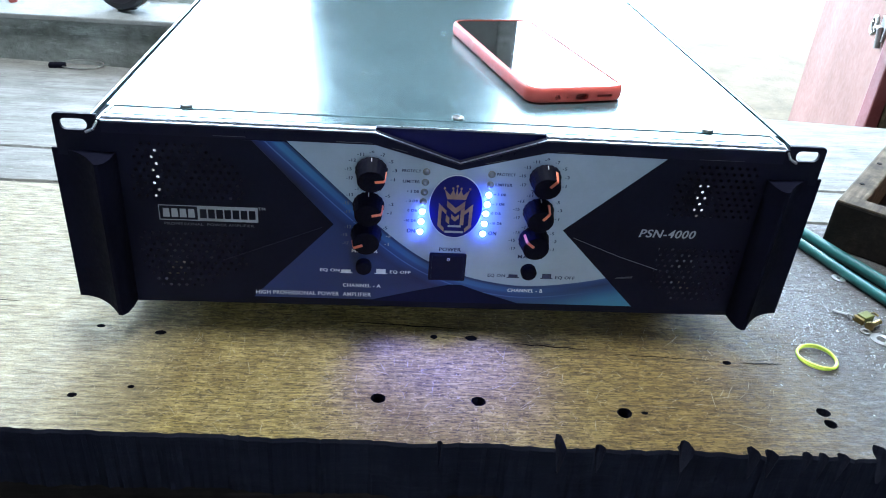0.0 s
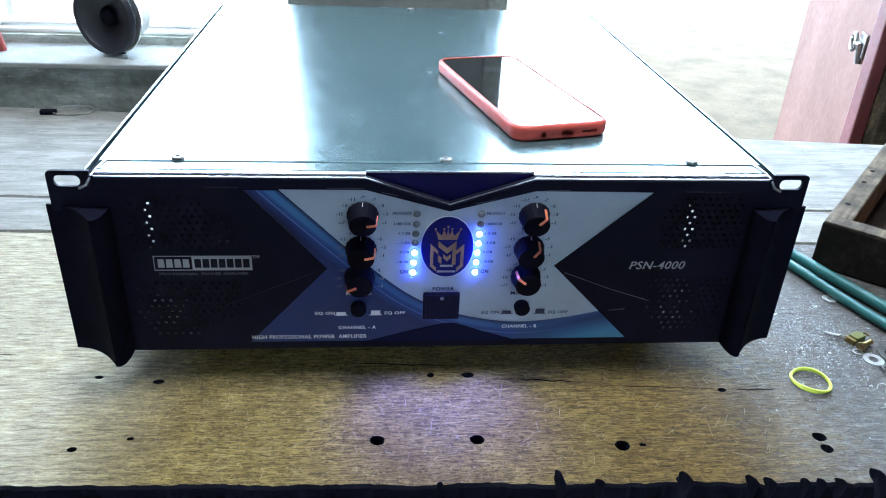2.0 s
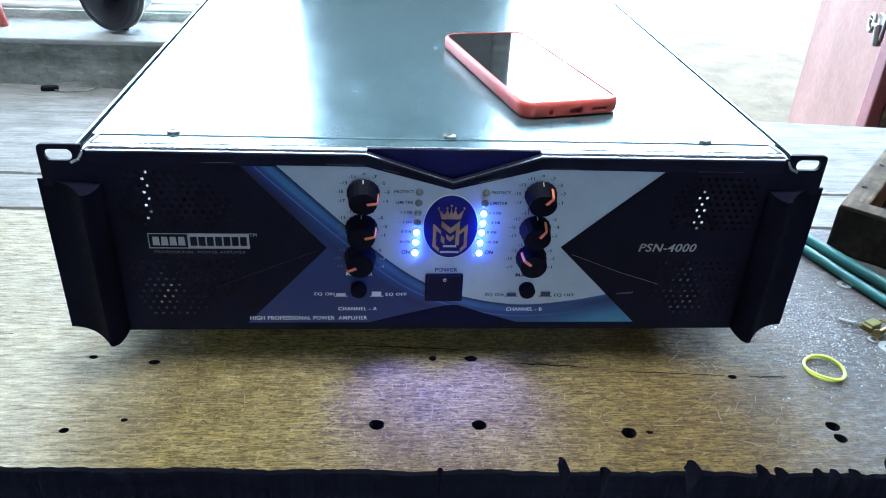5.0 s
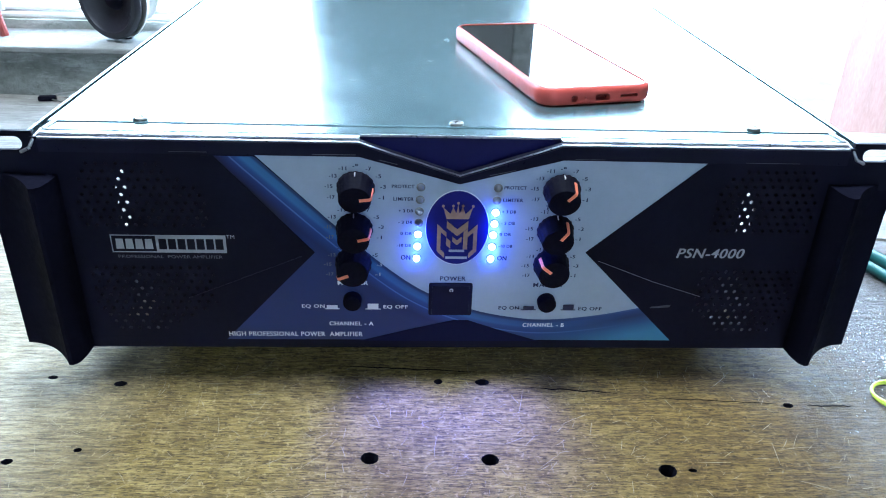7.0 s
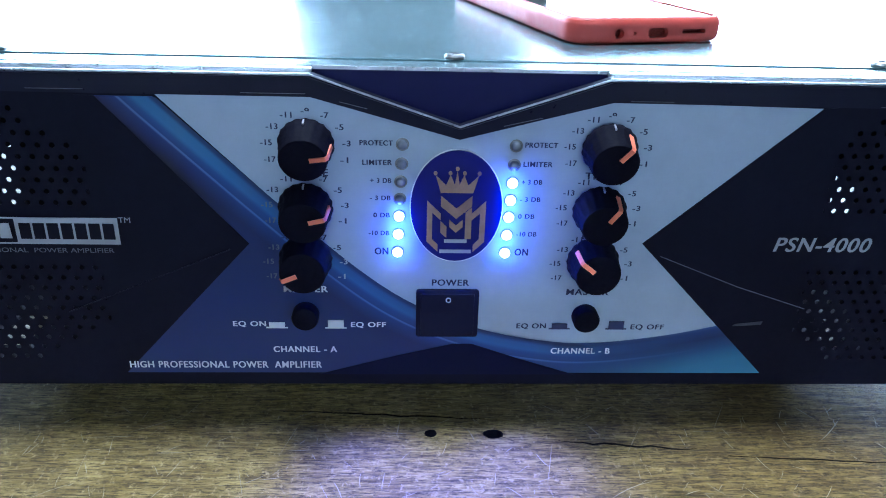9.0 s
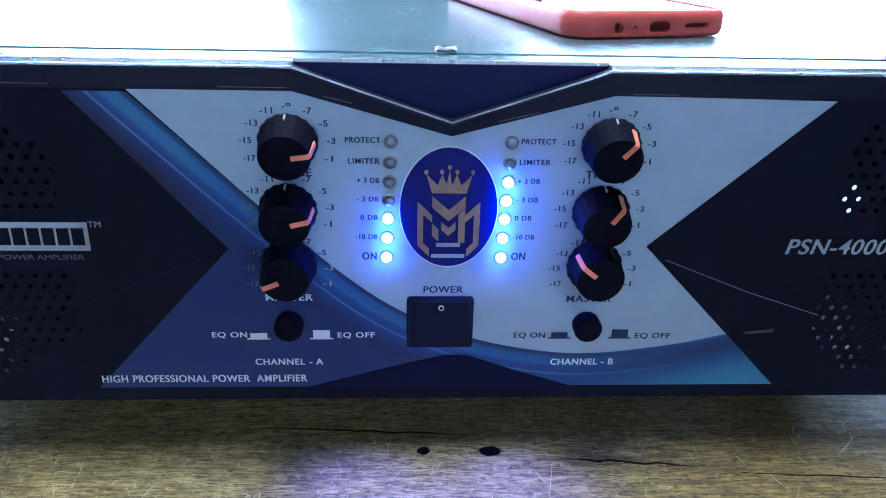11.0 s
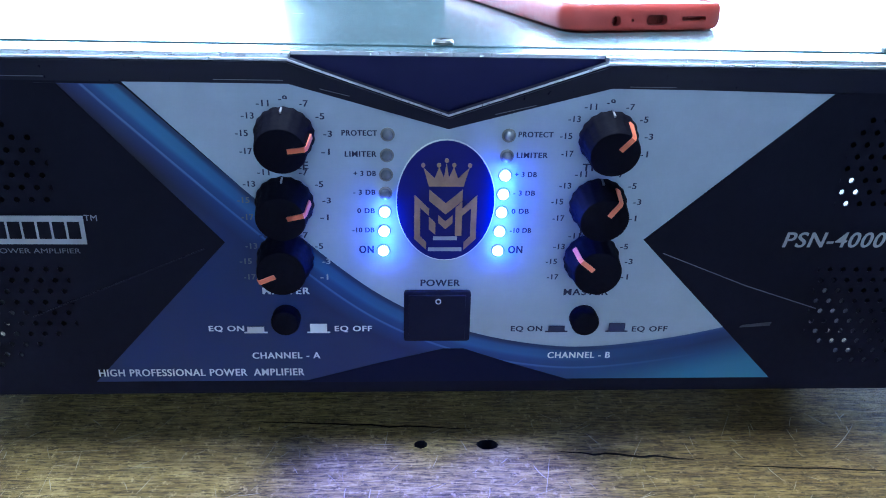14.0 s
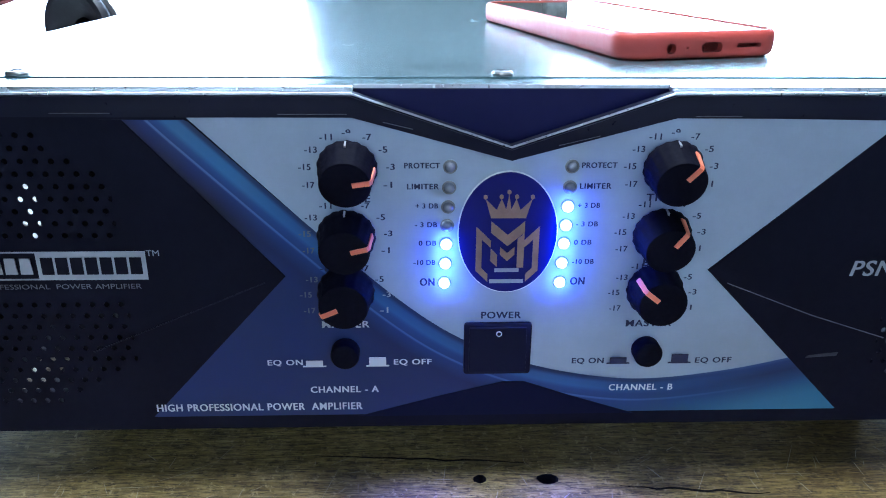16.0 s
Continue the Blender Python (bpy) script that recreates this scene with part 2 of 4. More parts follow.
M_SILVER_PRINT = surface("silver_print", (0.38, 0.445, 0.53), 0.40, 0.15, vary=0.05, scale=400, relief=0.05, depth=0.0001)
M_SWEEP = sweep_print()
M_NAVY_TEXT = surface("navy_lettering", (0.015, 0.02, 0.07), 0.5, vary=0.1, relief=0)
M_NAVY_FIELD = surface("navy_print", (0.011, 0.030, 0.165), 0.45, vary=0.12, relief=0, Specular_IOR_Level=0.25)
M_WHITE_TEXT = surface("white_lettering", (0.78, 0.80, 0.82), 0.5, vary=0.06, relief=0)
M_GREY_TEXT = surface("grey_lettering", (0.40, 0.41, 0.43), 0.5, vary=0.1, relief=0)
M_DIM_TEXT = surface("dim_lettering", (0.13, 0.135, 0.15), 0.5, vary=0.1, relief=0)
M_WORN = surface("rubbed_black_print", (0.045, 0.046, 0.055), 0.6, vary=0.4, scale=600, relief=0)
M_GOLD = surface("copper_foil", (0.40, 0.25, 0.17), 0.38, 0.4, vary=0.25, scale=500, relief=0)
# navy badge with the diodes' blue glow put into its colour
M_EMBLEM = surface("emblem_navy", (0.010, 0.010, 0.15), 0.45, vary=0.1, relief=0, Specular_IOR_Level=0.2)
# dark recess paint, made bluer to hold the glow from the diodes
M_BROW = surface("paint_with_blue_glow", (0.006, 0.006, 0.06), 0.45, vary=0.1, relief=0, Specular_IOR_Level=0.2)
M_HUMP = surface("blue_black_print", (0.003, 0.005, 0.028), 0.5, vary=0.1, relief=0, Specular_IOR_Level=0.12)
M_KNOB = surface("black_rubbery_plastic", (0.005, 0.005, 0.011), 0.7, vary=0.3, scale=200, relief=0.1, Specular_IOR_Level=0.06)
M_POINTER = surface("orange_pointer", (0.92, 0.24, 0.13), 0.5, vary=0.08, scale=300, relief=0)
M_SWITCH = surface("switch_plastic", (0.005, 0.006, 0.026), 0.5, vary=0.2, relief=0.05, Specular_IOR_Level=0.15)
M_LED_ON = glowing("lit_led", (0.06, 0.12, 1.0), LED_GLOW, (0.5, 0.6, 1.0))
M_LED_OFF = surface("clear_led", (0.26, 0.28, 0.31), 0.12, 0.3, vary=0.35, scale=900, relief=0)
M_CASE = surface("coral_silicone", (0.62, 0.085, 0.06), 0.5, vary=0.1, scale=60, relief=0.05, Subsurface_Weight=0.05)
M_SCREEN = surface("phone_glass", (0.006, 0.007, 0.008), 0.05, vary=0.3, scale=30, relief=0, Specular_IOR_Level=0.8)
M_DARK = surface("dark_hole", (0.008, 0.007, 0.007), 0.8, relief=0, Specular_IOR_Level=0.08)
M_TUBE = surface("teal_tube_plastic", (0.022, 0.115, 0.112), 0.38, vary=0.25, scale=60)
M_RUBBER_BAND = surface("lime_rubber", (0.62, 0.75, 0.08), 0.45, vary=0.12, scale=120, relief=0.1)
M_FOOT = surface("black_rubber", (0.015, 0.015, 0.015), 0.7)
M_PINK = surface("faded_red_door_paint", (0.165, 0.092, 0.074), 0.7, vary=0.2, scale=25, relief=0.3, depth=0.001, Specular_IOR_Level=0.04)
M_RED = surface("dark_red_paint", (0.30, 0.055, 0.045), 0.5, vary=0.3, scale=25, relief=0.3, depth=0.001)
M_RED_POST = surface("old_red_post_paint", (0.13, 0.028, 0.028), 0.6, vary=0.35, scale=40, relief=0.3, depth=0.001)
M_WALL = wall_plaster("stained_plaster", (0.26, 0.27, 0.255))
M_DADO = streaked_wall()
M_LEDGE = wall_plaster("ledge_concrete", (0.33, 0.34, 0.33))
M_CEILING = wall_plaster("ceiling_board", (0.20, 0.19, 0.17))
M_FLOOR = wall_plaster("dark_floor", (0.05, 0.048, 0.045))
M_GROUND = wall_plaster("sunlit_ground", (0.140, 0.108, 0.068))
M_WHITE_PAINT = surface("white_frame_paint", (0.75, 0.76, 0.74), 0.5, vary=0.1, scale=30)
M_SPEAKER = surface("dark_cone_paper", (0.010, 0.011, 0.018), 0.5, vary=0.35, scale=90, relief=0.3)
M_GREEN_PCB = surface("yellow_green_connector", (0.13, 0.14, 0.022), 0.45, vary=0.2, scale=200)
M_FLAKE = surface("bright_shavings", (0.75, 0.77, 0.80), 0.3, 0.6, vary=0.2, scale=900, relief=0)
M_SKY = glowing("bright_sky", (0.72, 0.88, 1.04), SKY_GLOW)
# weak glow added behind the camera to light the amplifier's front
M_FRONT_FILL = glowing("front_fill_glow", (1.0, 0.97, 0.90), FRONT_GLOW)


# ---- mesh helpers ----
def mesh_of(bm, name, material, smooth=False):
    bmesh.ops.recalc_face_normals(bm, faces=bm.faces[:])
    me = bpy.data.meshes.new(name)
    bm.to_mesh(me)
    bm.free()
    me.materials.append(material)
    if smooth:
        me.polygons.foreach_set("use_smooth", [True] * len(me.polygons))
        me.set_sharp_from_angle(angle=radians(35))
    return me


def part(name, bm, material, parent=None, label="", smooth=False):
    """Links a bmesh as one mesh object, under a thing or a part where one is given."""
    ob = new(name, mesh_of(bm, name, material, smooth))
    ob.parent = parent
    return tagged(ob, label)


def thing(name, label, category, at=(0, 0, 0), turn=0.0, group=""):
    ob = new(name)
    ob.empty_display_size = 0.02
    ob.matrix_basis = pose(*at, 0, 0, turn)
    return tagged(ob, label, category, group)


def box(lo, hi, bevel=0.0, segments=2, bm=None):
    own = bmesh.new()
    bmesh.ops.create_cube(own, size=1)
    for v in own.verts:
        v.co = Vector([lo[i] + (v.co[i] + 0.5) * (hi[i] - lo[i]) for i in range(3)])
    if bevel:
        bmesh.ops.bevel(own, geom=own.edges[:], offset=bevel, segments=segments, affect='EDGES', profile=0.5)
    return joined(bm, own)


def joined(bm, own):
    if bm is None:
        return own
    me = bpy.data.meshes.new("joint")
    own.to_mesh(me)
    own.free()
    bm.from_mesh(me)
    bpy.data.meshes.remove(me)
    return bm


def prism(outline, lo, hi, axis="y", bevel=0.0, bm=None):
    """A flat outline pushed from lo to hi along an axis. Outline: (x, z) for y, (x, y) for z, (y, z) for x."""
    own = bmesh.new()

    def at(p, d):
        return (p[0], d, p[1]) if axis == "y" else (p[0], p[1], d) if axis == "z" else (d, p[0], p[1])
    a = [own.verts.new(at(p, lo)) for p in outline]
    b = [own.verts.new(at(p, hi)) for p in outline]
    own.faces.new(a)
    own.faces.new(b[::-1])
    for i in range(len(a)):
        j = (i + 1) % len(a)
        own.faces.new((a[j], a[i], b[i], b[j]))
    if bevel:
        bmesh.ops.bevel(own, geom=own.edges[:], offset=bevel, segments=2, affect='EDGES', profile=0.5)
    return joined(bm, own)


def lathe(profile, n=32, bm=None, m=Matrix(), wobble=None):
    """A profile of (radius, height) turned round z."""
    own = bmesh.new()
    rings = []
    for r, h in profile:
        ring = []
        for k in range(n):
            a = 2 * math.pi * k / n
            rr = r * (1 + (wobble(a, h) if wobble else 0))
            ring.append(own.verts.new((rr * math.cos(a), rr * math.sin(a), h)))
        rings.append(ring)
    for p, q in zip(rings, rings[1:]):
        for k in range(n):
            own.faces.new((p[k], p[(k + 1) % n], q[(k + 1) % n], q[k]))
    own.faces.new(rings[0][::-1])
    own.faces.new(rings[-1])
    bmesh.ops.transform(own, matrix=m, verts=own.verts[:])
    return joined(bm, own)


def swept(points, radius, n=10, closed=False, bm=None):
    """A round rod along points."""
    own = bmesh.new()
    pts = [Vector(p) for p in points]
    rings = []
    for i, p in enumerate(pts):
        a = pts[i - 1] if i or closed else p
        b = pts[(i + 1) % len(pts)] if i + 1 < len(pts) or closed else p
        d = (b - a).normalized()
        up = Vector((0, 0, 1)) if abs(d.z) < 0.95 else Vector((1, 0, 0))
        s = d.cross(up).normalized()
        u = s.cross(d)
        rings.append([own.verts.new(p + radius * (math.cos(t) * s + math.sin(t) * u)) for t in (2 * math.pi * k / n for k in range(n))])
    pairs = list(zip(rings, rings[1:])) + ([(rings[-1], rings[0])] if closed else [])
    for p, q in pairs:
        for k in range(n):
            own.faces.new((p[k], p[(k + 1) % n], q[(k + 1) % n], q[k]))
    if not closed:
        own.faces.new(rings[0][::-1])
        own.faces.new(rings[-1])
    return joined(bm, own)


def smooth_path(points, steps=8):
    """Catmull-Rom through a few points."""
    p = [Vector(q) for q in points]
    p = [2 * p[0] - p[1]] + p + [2 * p[-1] - p[-2]]
    out = []
    for i in range(1, len(p) - 2):
        for k in range(steps):
            t = k / steps
            out.append(0.5 * (2 * p[i] + (p[i + 1] - p[i - 1]) * t + (2 * p[i - 1] - 5 * p[i] + 4 * p[i + 1] - p[i + 2]) * t * t
                              + (3 * p[i] - p[i - 1] - 3 * p[i + 1] + p[i + 2]) * t ** 3))
    return out + [p[-2]]


def rounded(w, h, r, n=6):
    """A rectangle's outline with round corners, centred."""
    out = []
    for cx, cy, a0 in ((w / 2 - r, h / 2 - r, 0), (-w / 2 + r, h / 2 - r, 90), (-w / 2 + r, -h / 2 + r, 180), (w / 2 - r, -h / 2 + r, 270)):
        out += [(cx + r * math.cos(radians(a0 + 90 * k / n)), cy + r * math.sin(radians(a0 + 90 * k / n))) for k in range(n + 1)]
    return out


def lettering(body, parent, x, z, width, height, material, y, align="CENTER", bold=0.02, slant=0.0, name="lettering"):
    """Printed words facing -y, fitted to a width and a height; bold thickens the strokes."""
    cu = bpy.data.curves.new("words", "FONT")
    cu.body, cu.size, cu.shear = body, 1.0, slant
    cu.fill_mode = "FRONT"
    cu.offset, cu.space_character = bold * 0.09, 1.0 + bold * 1.1
    ob = new("words", cu)
    me = bpy.data.meshes.new_from_object(ob.evaluated_get(bpy.context.evaluated_depsgraph_get()))
    bpy.data.objects.remove(ob)
    bpy.data.curves.remove(cu)
    co = np.array([v.co[:] for v in me.vertices])
    lo, hi = co.min(0), co.max(0)
    sx, sz = width / (hi[0] - lo[0]), height / (hi[1] - lo[1])
    x0 = {"CENTER": x - width / 2, "LEFT": x, "RIGHT": x - width}[align]
    for v in me.vertices:
        v.co = (x0 + (v.co.x - lo[0]) * sx, y, z - height / 2 + (v.co.y - lo[1]) * sz)
    # heavier upright strokes
    whole = bmesh.new()
    for dx, dy in ((-0.25, 0.0), (0.25, 0.00004)):
        first = len(whole.verts)
        whole.from_mesh(me)
        whole.verts.ensure_lookup_table()
        bmesh.ops.translate(whole, verts=whole.verts[first:], vec=(dx * bold * height, dy, 0))
    whole.to_mesh(me)
    whole.free()
    me.materials.clear()
    me.materials.append(material)
    out = new(name, me)
    out.parent = parent
    return out


def plate(outline, y, depth=0.0003, bm=None):
    """A thin printed patch on the front, from y back by its depth."""
    return prism(outline, y, y + depth, "y", 0, bm)


# ---- the room ----
BACK, DEPTH = 0.70, 0.12
FLOOR_Z, CEIL_Z = -0.78, 1.75


def structure(name, bm, material, label):
    return tagged(part(name, bm, material), label, kind="structure")


structure("floor", box((-2.0, -2.2, FLOOR_Z - 0.1), (2.0, BACK + DEPTH, FLOOR_Z)), M_FLOOR, "dark dirty concrete workshop floor")
# unseen ceiling; its opening is added to let the overhead lamp through
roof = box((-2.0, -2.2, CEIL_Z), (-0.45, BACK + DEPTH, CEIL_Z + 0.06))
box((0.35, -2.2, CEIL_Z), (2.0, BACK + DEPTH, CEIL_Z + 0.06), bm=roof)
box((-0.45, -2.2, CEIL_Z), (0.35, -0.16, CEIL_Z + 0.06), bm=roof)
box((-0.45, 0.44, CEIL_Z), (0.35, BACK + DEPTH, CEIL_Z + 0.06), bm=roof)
structure("ceiling", roof, M_CEILING, "dull board ceiling, out of view, with an opening added for the overhead lamp")
# side and south walls are out of view, added to close the room
structure("wall_west", box((-2.1, -2.2, FLOOR_Z), (-2.0, BACK + DEPTH, CEIL_Z)), M_WALL, "stained plaster side wall")
structure("wall_east", box((2.0, -2.2, FLOOR_Z), (2.1, BACK + DEPTH, CEIL_Z)), M_WALL, "stained plaster side wall")
south = box((-2.0, -2.3, FLOOR_Z), (-1.1, -2.2, CEIL_Z))
box((1.1, -2.3, FLOOR_Z), (2.0, -2.2, CEIL_Z), bm=south)
box((-1.1, -2.3, 1.35), (1.1, -2.2, CEIL_Z), bm=south)
structure("wall_south", south, M_WALL, "unseen plaster wall with an opening added for the front fill")
WIN_L, WIN_R, WIN_B, WIN_T = -0.60, -0.165, 0.067, 0.95
DOOR_L, DOOR_R = 0.15, 0.86
north = box((-2.0, BACK, WIN_B), (WIN_L, BACK + DEPTH, CEIL_Z))
box((WIN_L, BACK, WIN_T), (WIN_R, BACK + DEPTH, CEIL_Z), bm=north)
box((WIN_R, BACK, WIN_B), (DOOR_L, BACK + DEPTH, CEIL_Z), bm=north)
box((DOOR_L, BACK, 1.1), (DOOR_R, BACK + DEPTH, CEIL_Z), bm=north)
box((DOOR_R, BACK, FLOOR_Z), (2.0, BACK + DEPTH, CEIL_Z), bm=north)
structure("wall_north", north, M_WALL, "grey plaster wall between a window and a doorway")
structure("wall_dado", box((-2.0, BACK - 0.10, FLOOR_Z), (DOOR_L - 0.03, BACK + DEPTH, 0.046)), M_DADO, "grimy dark wall face below the window ledge")
structure("window_ledge", box((-2.0, BACK - 0.108, 0.046), (DOOR_L - 0.03, BACK, 0.054), 0.002), M_LEDGE, "pale chipped concrete ledge under the window")
structure("wall_sill_block", box((-2.0, BACK, 0.046), (DOOR_L - 0.03, BACK + DEPTH, 0.065)), M_DADO, "low grey block under the window frame")
ground = box((-9, BACK + DEPTH, FLOOR_Z - 0.1), (9, 14, FLOOR_Z - 0.02))
structure("ground", ground, M_GROUND, "pale sunlit ground outside the workshop")
structure("backdrop", box((-9, 6.0, FLOOR_Z - 0.02), (9, 6.02, 7.0)), M_SKY, "bright hazy sky beyond the openings")
# fill light: an added glowing sheet, never in view
structure("front_fill_sheet", box((-4, -4.02, FLOOR_Z), (4, -4.0, 3.0)), M_FRONT_FILL, "unseen glowing sheet added behind the camera as front fill")

# window frame: rails, posts
window = tagged(new("window_1"), "white-painted window frame with open view to the yard", kind="structure")
part("window_sill", box((WIN_L, BACK + 0.01, 0.065), (WIN_R, BACK + 0.055, 0.072), 0.002), M_WHITE_PAINT, window)
part("window_rail", box((WIN_L, BACK + 0.02, 0.0745), (WIN_R, BACK + 0.045, 0.0790), 0.001), M_WHITE_PAINT, window)
for x in (WIN_L + 0.012,):
    part("window_post", box((x - 0.012, BACK + 0.015, 0.072), (x + 0.012, BACK + 0.05, WIN_T), 0.002), M_WHITE_PAINT, window)

# doorway: red jamb, faded door leaf with its hasp
frame_door = tagged(new("door_1"), "faded pink-red wooden door standing open beside a dark red post", kind="structure")
part("door_jamb", box((DOOR_L - 0.028, BACK - 0.015, FLOOR_Z), (DOOR_L, BACK + DEPTH, 1.1), 0.003), M_DADO, frame_door, "grimy grey door post")
LEAF_A, LEAF_B = Vector((0.757, BACK + 0.022, 0)), Vector((0.957, BACK + 0.595, 0))
side = Vector((-0.94, 0.33, 0)) * -0.035
leaf = part("door_leaf", prism([tuple(v[:2]) for v in (LEAF_A, LEAF_B, LEAF_B + side, LEAF_A + side)], FLOOR_Z, 1.08, "z", 0.003), M_PINK, frame_door)
part("door_stop", box((0.741, BACK - 0.01, FLOOR_Z), (0.764, BACK + 0.018, 0.24), 0.003), M_RED_POST, frame_door)
part("side_post", box((0.767, BACK - 0.03, FLOOR_Z), (0.797, BACK + 0.05, 0.24), 0.004), M_CRATE, frame_door, "bare brown board beside the door")


# ---- the workbench ----
SLOPE = -0.035


def cut(solid, cutter, material, dark):
    """The solid less the cutter; the cut faces take the dark material."""
    a, b = new("solid", mesh_of(solid, "solid", material)), new("cutter", mesh_of(cutter, "cutter", dark))
    a.data.materials.append(dark)
    mod = a.modifiers.new("cut", "BOOLEAN")
    mod.object, mod.operation, mod.solver, mod.material_mode = b, "DIFFERENCE", "EXACT", "TRANSFER"
    bpy.context.view_layer.update()
    me = bpy.data.meshes.new_from_object(a.evaluated_get(bpy.context.evaluated_depsgraph_get()))
    bpy.data.objects.remove(a)
    bpy.data.objects.remove(b)
    return me


bench = thing("workbench", "heavy scarred wooden workbench of wide worn planks", "workbench")


def plank(y0, y1, x0, x1, wear, holes=(), bites=(), wood=M_BENCH, back_slope=SLOPE):
    """A plank with a worn, uneven front edge; its long sides run at the bench's slant."""
    bm = bmesh.new()
    n = 700 if bites else 150
    rows = []
    for k in range(n + 1):
        x = x0 + (x1 - x0) * k / n
        w = wear * (noise.noise((x * 24, y0, 0)) * 0.6 + noise.noise((x * 110, y0, 3)) * 0.4 + noise.noise((x * 420, y0, 7)) * 0.25)
        f, b = y0 + SLOPE * x + w, y1 + back_slope * x
        drop = 0.0012 * abs(noise.noise((x * 30, 5, y0))) + 0.001
        rows.append([bm.verts.new(p) for p in ((x, f + 0.0012, 0), (x, f, -0.0012 - drop), (x, f + w, -0.045), (x, b, -0.045), (x, b, -0.002), (x, b - 0.0015, 0))])
    for p, q in zip(rows, rows[1:]):
        for k in range(6):
            bm.faces.new((p[k], q[k], q[(k + 1) % 6], p[(k + 1) % 6]))
    bm.faces.new(rows[0])
    bm.faces.new(rows[-1][::-1])
    bmesh.ops.recalc_face_normals(bm, faces=bm.faces[:])
    cutter = bmesh.new()
    for x, y, r, long in holes:
        lathe([(r * 0.75, -0.02), (r * 0.9, -0.004), (r * 1.05, 0.004)], 12, cutter, pose(x, y, 0) @ Matrix.Diagonal((long, 1, 1, 1)),
              lambda a, h, s=x: 0.16 * noise.noise((math.cos(a) * 1.7 + s * 99, math.sin(a) * 1.7, s)))
    for x, w, deep in bites:
        f = y0 + SLOPE * x
        lathe([(w * 0.10, -0.020), (w * 0.45, -0.014), (w * 0.80, -0.006), (w, 0.0), (w * 1.05, 0.004)], 14, cutter, pose(x, f, 0) @ Matrix.Diagonal((1, deep / w, 1, 1)),
              lambda a, h, q=x: 0.22 * noise.noise((math.cos(a) * 1.9 + q * 99, math.sin(a) * 1.9, h * 60)))
    if holes or bites:
        me = cut(bm, cutter, M_BENCH, M_EDGE_SHADED)
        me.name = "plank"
        # faces turned to the front take the colour that holds their shade
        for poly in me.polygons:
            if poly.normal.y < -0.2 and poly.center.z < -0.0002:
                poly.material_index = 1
        ob = new("plank", me)
        ob.parent = bench
    else:
        ob = part("plank", bm, wood, bench)
    return ob


HOLES = [(-0.237, -0.004, 0.0021, 1.5), (-0.195, -0.010, 0.0026, 1.6), (-0.0045, -0.008, 0.0026, 1.1), (0.0225, -0.0085, 0.0034, 1.3), (0.252, -0.0815, 0.0044, 1.1),
         (0.2515, -0.0925, 0.0042, 1.0), (0.1155, -0.0845, 0.0050, 1.0), (0.129, -0.0845, 0.0016, 1.5), (-0.199, -0.067, 0.0017, 1.4), (-0.232, -0.0755, 0.0024, 1.3),
         (-0.0435, -0.0742, 0.0047, 1.1), (0.0212, -0.0757, 0.0047, 1.0), (0.205, -0.031, 0.0024, 1.4)]
plank(-0.1145, 0.203, -0.8, 1.2, 0.0035, HOLES,
      [(0.0675, 0.0035, 0.013), (0.092, 0.0035, 0.005), (0.146, 0.0055, 0.011), (0.188, 0.004, 0.008), (0.199, 0.004, 0.006), (0.222, 0.0035, 0.005), (0.232, 0.0035, 0.0045),
       (0.2445, 0.004, 0.005), (0.272, 0.0065, 0.013), (-0.006, 0.002, 0.003), (0.32, 0.006, 0.01)])
plank(0.2065, 0.279, -0.8, 1.2, 0.002, wood=M_BENCH_GREY)
plank(0.2825, 0.526, -0.8, 1.2, 0.002, wood=M_BENCH_GREY, back_slope=-0.09)
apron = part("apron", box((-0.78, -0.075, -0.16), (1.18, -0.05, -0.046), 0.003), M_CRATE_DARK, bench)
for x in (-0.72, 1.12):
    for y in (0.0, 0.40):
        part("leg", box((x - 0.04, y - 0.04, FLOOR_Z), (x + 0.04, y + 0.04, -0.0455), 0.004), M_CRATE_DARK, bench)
# long drying cracks in the front plank
for x0, x1, y, w in ((0.050, 0.108, -0.0135, 0.00055), (0.216, 0.244, -0.0312, 0.0007), (-0.07, 0.02, 0.008, 0.0004), (0.12, 0.20, -0.0235, 0.00025), (-0.40, -0.30, 0.03, 0.0005)):
    crack = bmesh.new()
    pts = [(x0 + (x1 - x0) * k / 12, y - 0.006 * k / 12 * (x1 - x0 > 0.05) + 0.0016 * noise.noise((x0 * 50 + k * 0.7, y * 90, 0))) for k in range(13)]
    prism([(a, b + w * math.sin(math.pi * k / 12)) for k, (a, b) in enumerate(pts)] + [(a, b - w * math.sin(math.pi * k / 12) - 1e-5) for k, (a, b) in reversed(list(enumerate(pts)))],
          -0.0015, 0.00025, "z", 0, crack)
    part("crack", crack, M_DARK, bench, "dark drying crack along the grain")
# old knife scratches, paler than the wood
rng = random.Random(3)
bm = bmesh.new()
